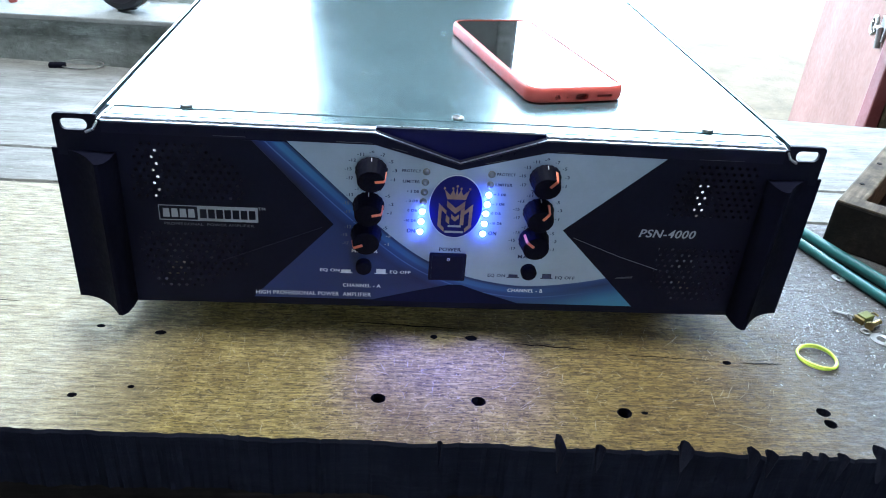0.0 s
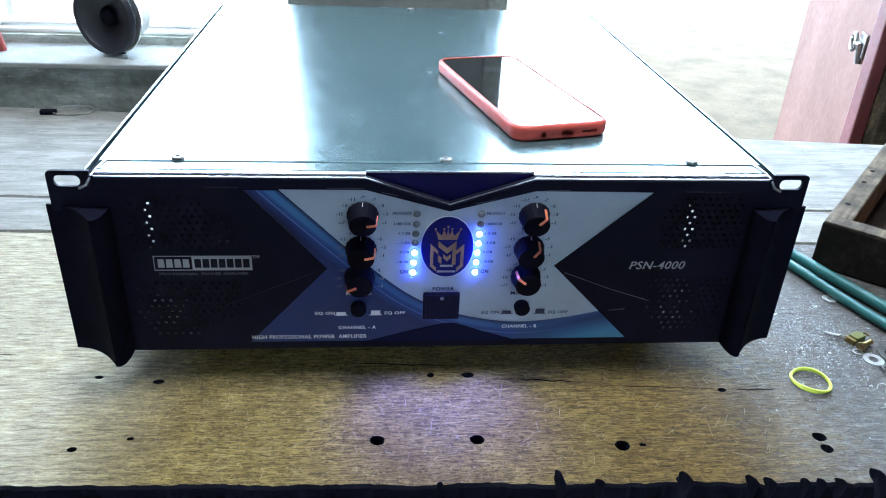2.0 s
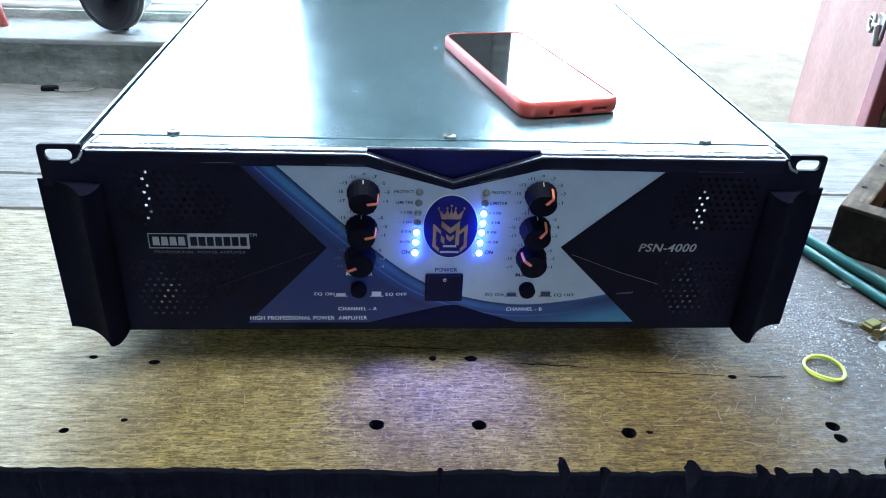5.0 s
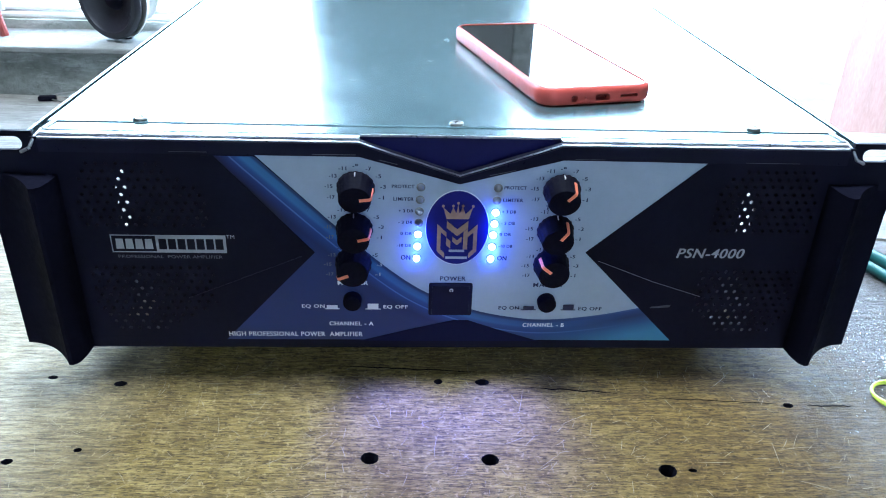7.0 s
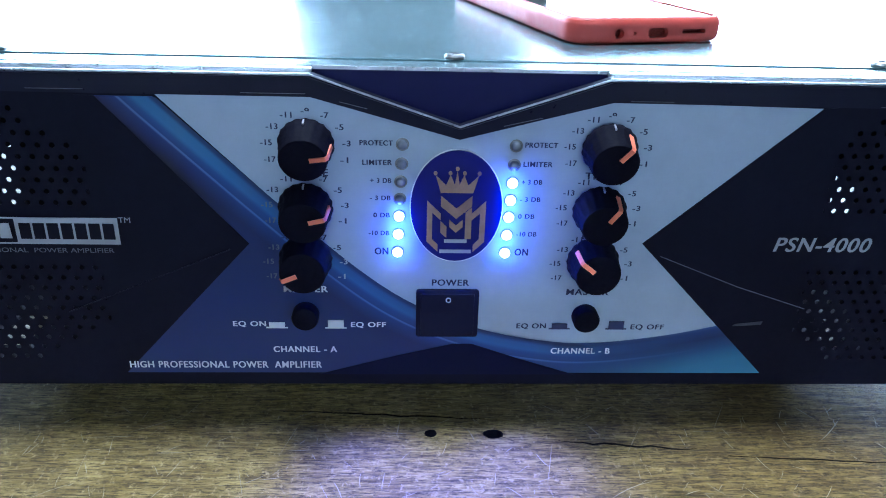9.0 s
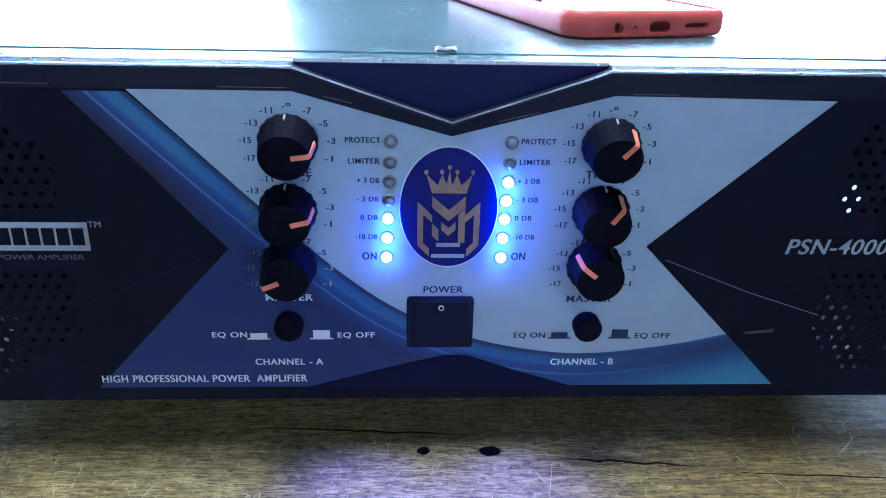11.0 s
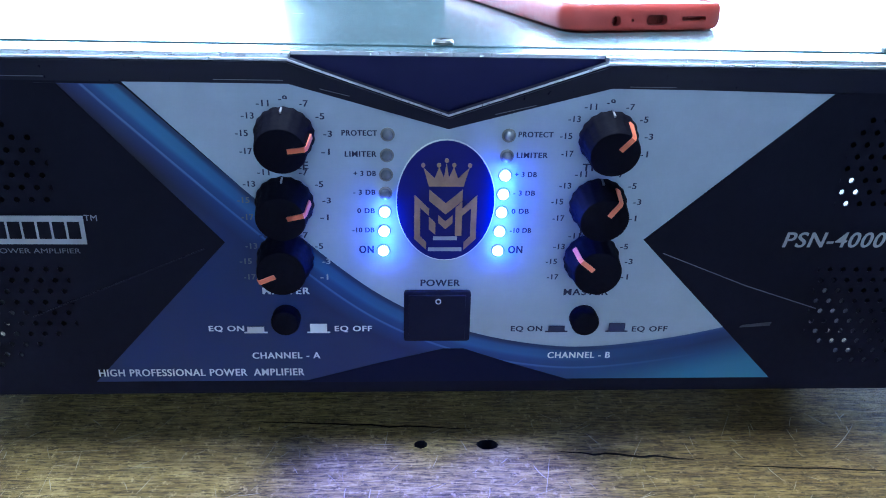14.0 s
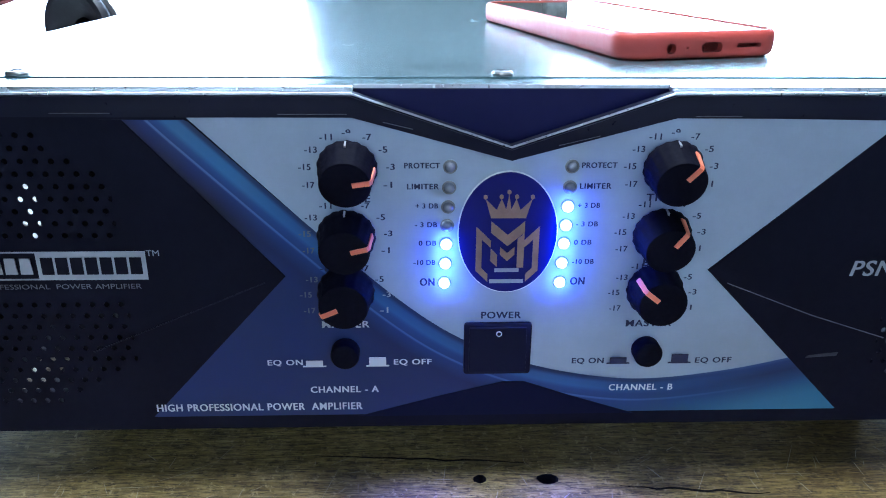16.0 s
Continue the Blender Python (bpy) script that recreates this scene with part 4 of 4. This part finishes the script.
for z, w in ((-14.0, 4.4), (-18.4, 6.2)):
    part("emblem_bar", plate([(EX - w * 0.001, EZ + (z - 0.7) * 0.001), (EX + w * 0.001, EZ + (z - 0.7) * 0.001), (EX + w * 0.001, EZ + (z + 0.7) * 0.001), (EX - w * 0.001, EZ + (z + 0.7) * 0.001)], YE), M_GREY_TEXT, disc)

# power switch and push buttons
part("switch_frame", prism([(0.0013 + a, 0.0553 + b) for a, b in rounded(0.0255, 0.0215, 0.0012, 3)], -0.0022, -0.0003, "y", 0.0003), M_SWITCH, amp, "", True)
rocker = bmesh.new()
prism([(-0.0034, 0.0460), (-0.0018, 0.0460), (-0.0018, 0.0646), (-0.0027, 0.0646), (-0.0028, 0.0560)], -0.0095, 0.0121, "x", 0.0003, rocker)
sw = part("power_rocker", rocker, M_SWITCH, amp, "black rocker switch pressed on")
ring = part("switch_mark", lathe([(0.0011, 0), (0.0011, 0.0002)], 20), M_WHITE_TEXT, amp)
ring.matrix_basis = pose(0.0016, -0.0029, 0.0622, 86, 0, 0)
dot = part("switch_mark", lathe([(0.0007, 0), (0.0007, 0.0002)], 16), M_SWITCH, amp)
dot.matrix_basis = pose(0.0016, -0.0031, 0.0622, 86, 0, 0)
for x, z in ((-0.0560, 0.0545), (0.0582, 0.0540)):
    b = part("push_button", lathe([(0.0054, 0), (0.0054, 0.0052), (0.0049, 0.0060), (0.0040, 0.0063)], 28), M_KNOB, amp, "round black push button", True)
    b.matrix_basis = pose(x, 0, z, 90, 0, 0)
for x, tall, ink in ((-0.0680, 0.0022, M_WHITE_TEXT), (-0.0441, 0.0034, M_WHITE_TEXT), (0.0481, 0.0022, M_NAVY_TEXT), (0.0719, 0.0034, M_NAVY_TEXT)):
    z = 0.0484
    part("switch_symbol", plate([(x - 0.0044, z - 0.0005), (x + 0.0044, z - 0.0005), (x + 0.0044, z), (x + 0.0032, z), (x + 0.0032, z + tall), (x - 0.0032, z + tall), (x - 0.0032, z), (x - 0.0044, z)], Y4), ink, amp)

# maker's plate as plain blocks, its caption and the model's letters
LX0, LX1, LZ0, LZ1, LM = -0.1885, -0.1255, 0.0848, 0.0957, -0.1640
frame_bm = bmesh.new()
for lo, hi in (((LX0, LZ1 - 0.0005), (LM, LZ1)), ((LX0, LZ0), (LM, LZ0 + 0.0005)), ((LX0, LZ0), (LX0 + 0.0005, LZ1))):
    plate([(lo[0], lo[1]), (hi[0], lo[1]), (hi[0], hi[1]), (lo[0], hi[1])], Y4, 0.0003, frame_bm)
plate([(LM, LZ0), (LX1, LZ0), (LX1, LZ1), (LM, LZ1)], Y4, 0.0003, frame_bm)
part("makers_plate", frame_bm, M_GREY_TEXT, amp, "grey printed name block")
for k in range(4):
    x = LX0 + 0.0026 + k * 0.0053
    part("name_block", plate([(x, LZ0 + 0.0024), (x + 0.0043, LZ0 + 0.0024), (x + 0.0040, LZ1 - 0.0024), (x + 0.0003, LZ1 - 0.0024)], Y5), M_GREY_TEXT, amp)
for k in range(7):
    x = LM + 0.0016 + k * 0.0052
    part("name_block", plate([(x, LZ0 + 0.0022), (x + 0.0042, LZ0 + 0.0022), (x + 0.0042, LZ1 - 0.0022), (x, LZ1 - 0.0022)], Y5), M_BLACK, amp)
lettering("TM", amp, -0.1228, 0.0950, 0.0045, 0.0022, M_GREY_TEXT, Y4, bold=0.0)
lettering("PROFESSIONAL  POWER AMPLIFIER", amp, -0.1570, 0.0822, 0.0575, 0.0019, M_DIM_TEXT, Y4, bold=0.0)
lettering("PSN-4000", amp, 0.1510, 0.0872, 0.0395, 0.0062, M_GREY_TEXT, Y4, bold=0.09, slant=0.2)


# ---- phone lying on the lid ----
phone = thing("phone", "smartphone in a coral silicone case lying on the amplifier's lid", "phone", (0.0700, 0.1575, 0.1537), 13.2)
PW, PL, PH = 0.0765, 0.1880, 0.0112
case = bmesh.new()
rings = []
for inset, z in ((0.0030, 0.0), (0.0014, 0.0005), (0.0004, 0.0016), (0.0, 0.0034), (0.0, PH - 0.0030), (0.0004, PH - 0.0014), (0.0012, PH - 0.0004), (0.0020, PH)):
    rings.append([case.verts.new((x, y, z)) for x, y in rounded(PW - 2 * inset, PL - 2 * inset, 0.0115 - inset, 8)])
for a, b in zip(rings, rings[1:]):
    for k in range(len(a)):
        j = (k + 1) % len(a)
        case.faces.new((a[k], a[j], b[j], b[k]))
case.faces.new(rings[0][::-1])
case.faces.new(rings[-1])
bmesh.ops.recalc_face_normals(case, faces=case.faces[:])
cutter = prism(rounded(PW - 0.0056, PL - 0.0056, 0.0087, 8), PH - 0.0013, PH + 0.01, "z")
for a, b, w, h in ((-0.0160, 0.0045, 0.0042, 0.0042), (-0.0085, 0.0047, 0.0012, 0.0012), (0.0028, 0.0047, 0.0098, 0.0042), (0.0205, 0.0052, 0.0115, 0.0018)):
    prism([(a + p, b + q) for p, q in rounded(w, h, min(w, h) * 0.45, 4)], -PL / 2 - 0.01, -PL / 2 + 0.0035, "y", 0, cutter)
me = cut(case, cutter, M_CASE, M_CASE)
me.name = "case"
me.polygons.foreach_set("use_smooth", [True] * len(me.polygons))
me.set_sharp_from_angle(angle=radians(35))
case_ob = new("case", me)
case_ob.parent = phone
part("port_depth", prism(rounded(PW - 0.012, 0.004, 0.001), 0.0021, 0.0075, "z"), M_DARK, phone).location = (0, -PL / 2 + 0.0055, 0)
part("screen", prism(rounded(PW - 0.0062, PL - 0.0062, 0.0084, 8), PH - 0.0020, PH - 0.0006, "z", 0.0002), M_SCREEN, phone, "dark glossy glass screen")


# ---- crate of parts ----
crate = thing("wooden_crate", "old dark wooden crate with thick worn sides, holding loose parts", "crate", (0.366, 0.149, 0), 47.5)
CH, CL, CW, CT = 0.0455, 0.50, 0.26, 0.021
part("side_board", box((CT, -CT, 0.0), (CL, 0, CH), 0.0018), M_CRATE, crate)
part("side_board", box((CT, -CW, 0.0), (CL, -CW + CT, CH), 0.0018), M_CRATE, crate)
# the near end board has a darker face than its cap and the sides
part("end_board", box((0, -CW, 0.0), (CT - 0.0005, 0, CH), 0.0022), M_CRATE_DARK, crate, "near-black end board")
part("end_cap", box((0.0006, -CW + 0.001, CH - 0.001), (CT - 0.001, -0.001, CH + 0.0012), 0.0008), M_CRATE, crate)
part("end_board", box((CL + 0.0005, -CW, 0.0), (CL + CT, 0, CH), 0.0022), M_CRATE, crate)
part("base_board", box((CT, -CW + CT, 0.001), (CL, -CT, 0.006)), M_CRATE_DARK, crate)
for x in (0.06, 0.13, 0.17):
    nail = part("nail_hole", lathe([(0.0024, 0), (0.0024, 0.0008)], 10), M_DARK, crate)
    nail.matrix_basis = pose(x, -0.008, CH - 0.0003)
slat = thing("loose_slat", "reddish wooden slat leaning inside the crate", "slat", (0.366, 0.149, 0), 47.5)
part("slat_board", box((0.03, -0.072, 0.0065), (0.42, -0.060, 0.040), 0.001), M_ORANGE_WOOD, slat)
black_box = thing("black_module", "black plastic module with worn white lettering in the crate", "module", (0.366, 0.149, 0), 47.5)
part("module_body", box((0.03, -0.15, 0.0065), (0.16, -0.08, 0.034), 0.002), M_KNOB, black_box)
part("letter_bar", box((0.07, -0.108, 0.0338), (0.082, -0.090, 0.0343)), M_WHITE_TEXT, black_box)


# ---- teal tubes on the bench ----
for name, pts, r in (("teal_tube", [(0.300, 0.235, 0.0075), (0.338, 0.150, 0.0075), (0.355, 0.098, 0.0075), (0.371, 0.050, 0.0080), (0.395, -0.02, 0.0085), (0.43, -0.10, 0.009)], 0.0043),
                     ("teal_tube", [(0.315, 0.245, 0.0075), (0.348, 0.172, 0.0078), (0.368, 0.118, 0.0085), (0.387, 0.070, 0.0085), (0.412, 0.005, 0.0085), (0.45, -0.07, 0.009)], 0.0051)):
    t = thing(name, "teal plastic tube lying curved on the bench", "tube", (0, 0, 0), 0, "teal tubes by the crate")
    part("tube_wall", swept(smooth_path([(a, b, r + 0.0004) for a, b, c in pts], 8), r, 14), M_TUBE, t, "", True)


# ---- rubber band ----
def ring_points(cx, cy, rx, ry, turn, n=48, lift=0.0, phase=0.0):
    out = []
    for k in range(n):
        a = 2 * math.pi * k / n
        x, y = rx * math.cos(a), ry * math.sin(a)
        out.append((cx + x * math.cos(turn) - y * math.sin(turn), cy + x * math.sin(turn) + y * math.cos(turn), 0.0012 + lift * (1 + math.sin(a * 2 + phase))))
    return out


rb = thing("rubber_band", "bright lime-green double rubber band on the bench", "rubber band")
part("band_loop", swept(ring_points(0.2755, -0.0245, 0.0135, 0.0135, 0.2, lift=0.0002), 0.0010, 8, True), M_RUBBER_BAND, rb, "", True)
part("band_loop", swept(ring_points(0.2757, -0.0243, 0.0131, 0.0140, 0.7, lift=0.0009, phase=1.0), 0.0010, 8, True), M_RUBBER_BAND, rb, "", True)


# ---- small hardware by the tubes ----
def washer(name, x, y, r_out, r_in, material, label, tilt=0.0, z=0.0):
    t = thing(name, label, "washer", (x, y, z))
    bm = bmesh.new()
    rings = [[bm.verts.new((r * math.cos(a), r * math.sin(a), h)) for a in (2 * math.pi * k / 28 for k in range(28))] for r, h in ((r_in, 0), (r_out, 0), (r_out, 0.0011), (r_in, 0.0011))]
    for i in range(4):
        p, q = rings[i], rings[(i + 1) % 4]
        for k in range(28):
            bm.faces.new((p[k], p[(k + 1) % 28], q[(k + 1) % 28], q[k]))
    w = part("washer_disc", bm, material, t)
    w.rotation_euler = (radians(tilt), 0, 0)
    return t


def nut(x, y, r, material, label):
    t = thing("hex_nut", label, "nut", (x, y, 0), random.uniform(0, 60))
    bm = bmesh.new()
    six = [[bm.verts.new((rr * math.cos(a), rr * math.sin(a), h)) for a in (math.pi / 3 * k for k in range(6))] for rr, h in ((r * 0.5, 0), (r, 0), (r, r * 0.8), (r * 0.5, r * 0.8))]
    for i in range(4):
        p, q = six[i], six[(i + 1) % 4]
        for k in range(6):
            bm.faces.new((p[k], p[(k + 1) % 6], q[(k + 1) % 6], q[k]))
    part("nut_body", bm, material, t)
    return t


def bolt(x, y, turn, length, r, material, label):
    t = thing("small_bolt", label, "bolt", (x, y, r * 1.7), turn)
    lay = pose(0, 0, 0, 0, 90, 0)
    shank = lathe([(r, 0)] + [(r * (1.0 if k % 2 else 0.86), length * k / 16) for k in range(1, 17)], 10, None, lay)
    part("shank", shank, material, t, "", True)
    part("bolt_head", lathe([(r * 1.75, -r * 1.2), (r * 1.75, -0.0002), (r, -0.0001)], 6, None, lay), material, t)
    return t


washer("flat_washer", 0.3400, 0.0005, 0.0078, 0.0036, M_ZINC, "bright flat steel washer on the bench")
washer("flat_washer", 0.3555, 0.0060, 0.0082, 0.0034, M_STEEL, "dull tilted steel washer", 12, 0.0018)
washer("flat_washer", 0.3180, -0.0640, 0.0062, 0.0030, M_ZINC, "bright flat steel washer on the bench")
washer("flat_washer", 0.3520, 0.0880, 0.0060, 0.0022, M_ZINC, "small pale washer beside the teal tube")
washer("spring_washer", 0.3330, 0.0105, 0.0042, 0.0022, M_STEEL, "small dark spring washer")
nut(0.3415, -0.0130, 0.0042, M_STEEL, "dull steel hex nut on the bench")
nut(0.3500, -0.0195, 0.0062, M_ZINC, "pale plated hex nut on the bench")
bolt(0.3385, 0.0145, 28, 0.0125, 0.0021, M_BRASS, "short brass-coloured bolt lying on the bench")
bolt(0.3490, -0.0065, 60, 0.009, 0.0020, M_STEEL, "short dark steel screw lying on the bench")
bolt(0.3280, 0.0300, 150, 0.011, 0.0014, M_STEEL, "thin bent steel screw lying on the bench")
term = thing("terminal_block", "yellow-green terminal connector with brass lugs", "connector", (0.3405, 0.0265, 0), 24)
part("connector_body", box((-0.0052, -0.0040, 0.0004), (0.0062, 0.0040, 0.0058), 0.0008), M_GREEN_PCB, term)
part("connector_shell", box((-0.0085, -0.0047, 0.0), (-0.0054, 0.0047, 0.0048), 0.0008), M_BRASS, term)
part("connector_pin", swept([(0.006, 0.002, 0.003), (0.012, 0.001, 0.0035), (0.0145, -0.002, 0.0018)], 0.0009, 8), M_BRASS, term)
part("connector_pin", swept([(-0.008, 0.003, 0.0025), (-0.0125, 0.006, 0.0055), (-0.011, 0.009, 0.002)], 0.0006, 8), M_STEEL, term)
cap = thing("resistor", "small grey axial component with bent wire ends", "resistor", (0.3255, -0.0450, 0.0032), 72)
part("component_body", lathe([(0.0020, -0.0058), (0.0030, -0.005), (0.0026, -0.002), (0.0026, 0.002), (0.0030, 0.005), (0.0020, 0.0058)], 14, None, pose(0, 0, 0, 0, 90, 0)), M_ZINC, cap, "", True)
part("lead", swept(smooth_path([(0.0056, 0, 0), (0.011, 0.001, 0.001), (0.013, 0.005, -0.001), (0.009, 0.007, -0.0024)]), 0.0005, 6), M_STEEL, cap)
part("lead", swept(smooth_path([(-0.0056, 0, 0), (-0.010, 0.001, -0.001), (-0.012, 0.006, -0.0022), (-0.014, 0.010, -0.0024)]), 0.0005, 6), M_STEEL, cap)

# bright shavings strewn over the grey end of the bench
rng = random.Random(7)
bm = bmesh.new()
for k in range(1250):
    x, y = rng.gauss(0.298, 0.030), rng.gauss(0.030, 0.032)
    if x < 0.222 or y > 0.14 or y < -0.09:
        continue
    s, a = rng.uniform(0.0003, 0.0010) * (2.0 if rng.random() < 0.06 else 1), rng.uniform(0, 6.28)
    c, d = math.cos(a), math.sin(a)
    w = s * rng.uniform(0.15, 0.45)
    pts = [(s * c, s * d), (-w * d, w * c), (-s * c, -s * d), (w * d, -w * c)]
    lo = [bm.verts.new((x + p, y + q, 0.0)) for p, q in pts]
    hi = [bm.verts.new((x + p * 0.8, y + q * 0.8, rng.uniform(0.0002, 0.0005))) for p, q in pts]
    bm.faces.new(hi)
    for i in range(4):
        bm.faces.new((lo[i], lo[(i + 1) % 4], hi[(i + 1) % 4], hi[i]))
tagged(part("metal_shavings", bm, M_FLAKE), "bright metal shavings and solder crumbs on the bench", "shavings", kind="stuff")


# ---- things at the back ----
clip = thing("wire_clip", "small black clip with a thin wire loop on the bench", "clip", (-0.462, 0.548, 0), 8)
part("clip_body", box((-0.012, -0.005, 0.0), (0.008, 0.004, 0.006), 0.0015), M_KNOB, clip)
part("wire_loop", swept([(0.028 + 0.026 * math.cos(t), 0.010 * math.sin(t), 0.004 + 0.003 * math.sin(t)) for t in (2 * math.pi * k / 24 for k in range(24))], 0.0009, 6, True), M_STEEL, clip, "thin bare wire loop")

speaker = thing("loudspeaker_driver", "round dark loudspeaker driver standing on the window ledge", "loudspeaker", (-0.392, 0.650, 0.054), -26)
sp = pose(0, 0, 0.052, 90, 0, 0) @ Matrix.Scale(0.86, 4)
part("cone", lathe([(0.010, 0.012), (0.018, 0.014), (0.044, 0.027), (0.047, 0.031), (0.054, 0.031), (0.0565, 0.028), (0.0570, 0.022), (0.040, -0.006), (0.035, -0.010)], 40, None, sp), M_SPEAKER, speaker, "dark paper cone and rim", True)
part("magnet", lathe([(0.036, -0.036), (0.038, -0.034), (0.038, -0.0105)], 32, None, sp), M_ZINC, speaker, "grey magnet", True)
part("basket", lathe([(0.0565, 0.0105), (0.0575, 0.009), (0.047, -0.006), (0.040, -0.009)], 32, None, sp), M_ZINC, speaker, "pale metal basket", True)
part("dust_cap", lathe([(0.016, 0.0145), (0.0145, 0.019), (0.010, 0.0225), (0.004, 0.024)], 28, None, sp), M_KNOB, speaker, "glossy dust cap", True)
part("stand_peg", lathe([(0.006, 0.0), (0.006, 0.006)], 12), M_KNOB, speaker)
stand = thing("red_frame", "rusty red painted iron stand on the window ledge", "stand", (-0.549, 0.650, 0.054))
part("stand_leg", swept([(0.0, 0, 0.0), (-0.008, 0, 0.05), (-0.022, 0, 0.14)], 0.0055, 10), M_RED, stand)
part("stand_bar", swept([(-0.02, 0, 0.088), (0.04, 0.0, 0.078), (0.12, 0.0, 0.105)], 0.0075, 10), M_RED, stand)
part("stand_leg", swept([(-0.16, 0.0, 0.0), (-0.15, 0, 0.06), (-0.14, 0, 0.14)], 0.0055, 10), M_RED, stand)

hasp = thing("door_hasp", "steel hasp with a hanging ring on the faded red door", "hasp", (0.775, BACK + 0.078, 0.059), -109.2)
hasp.scale = (1.35, 1.35, 1.35)
part("hasp_plate", box((-0.014, -0.003, -0.014), (0.013, 0.0, 0.014), 0.001), M_SCREW, hasp)
part("hasp_ring", swept([(-0.018 + 0.010 * math.cos(t), -0.008, 0.010 * math.sin(t)) for t in (2 * math.pi * k / 20 for k in range(20))], 0.0028, 8, True), M_SCREW, hasp, "", True)
part("hasp_tongue", swept([(-0.010, -0.007, 0.0), (0.004, -0.006, 0.001), (0.006, -0.003, -0.022)], 0.004, 8), M_SCREW, hasp)
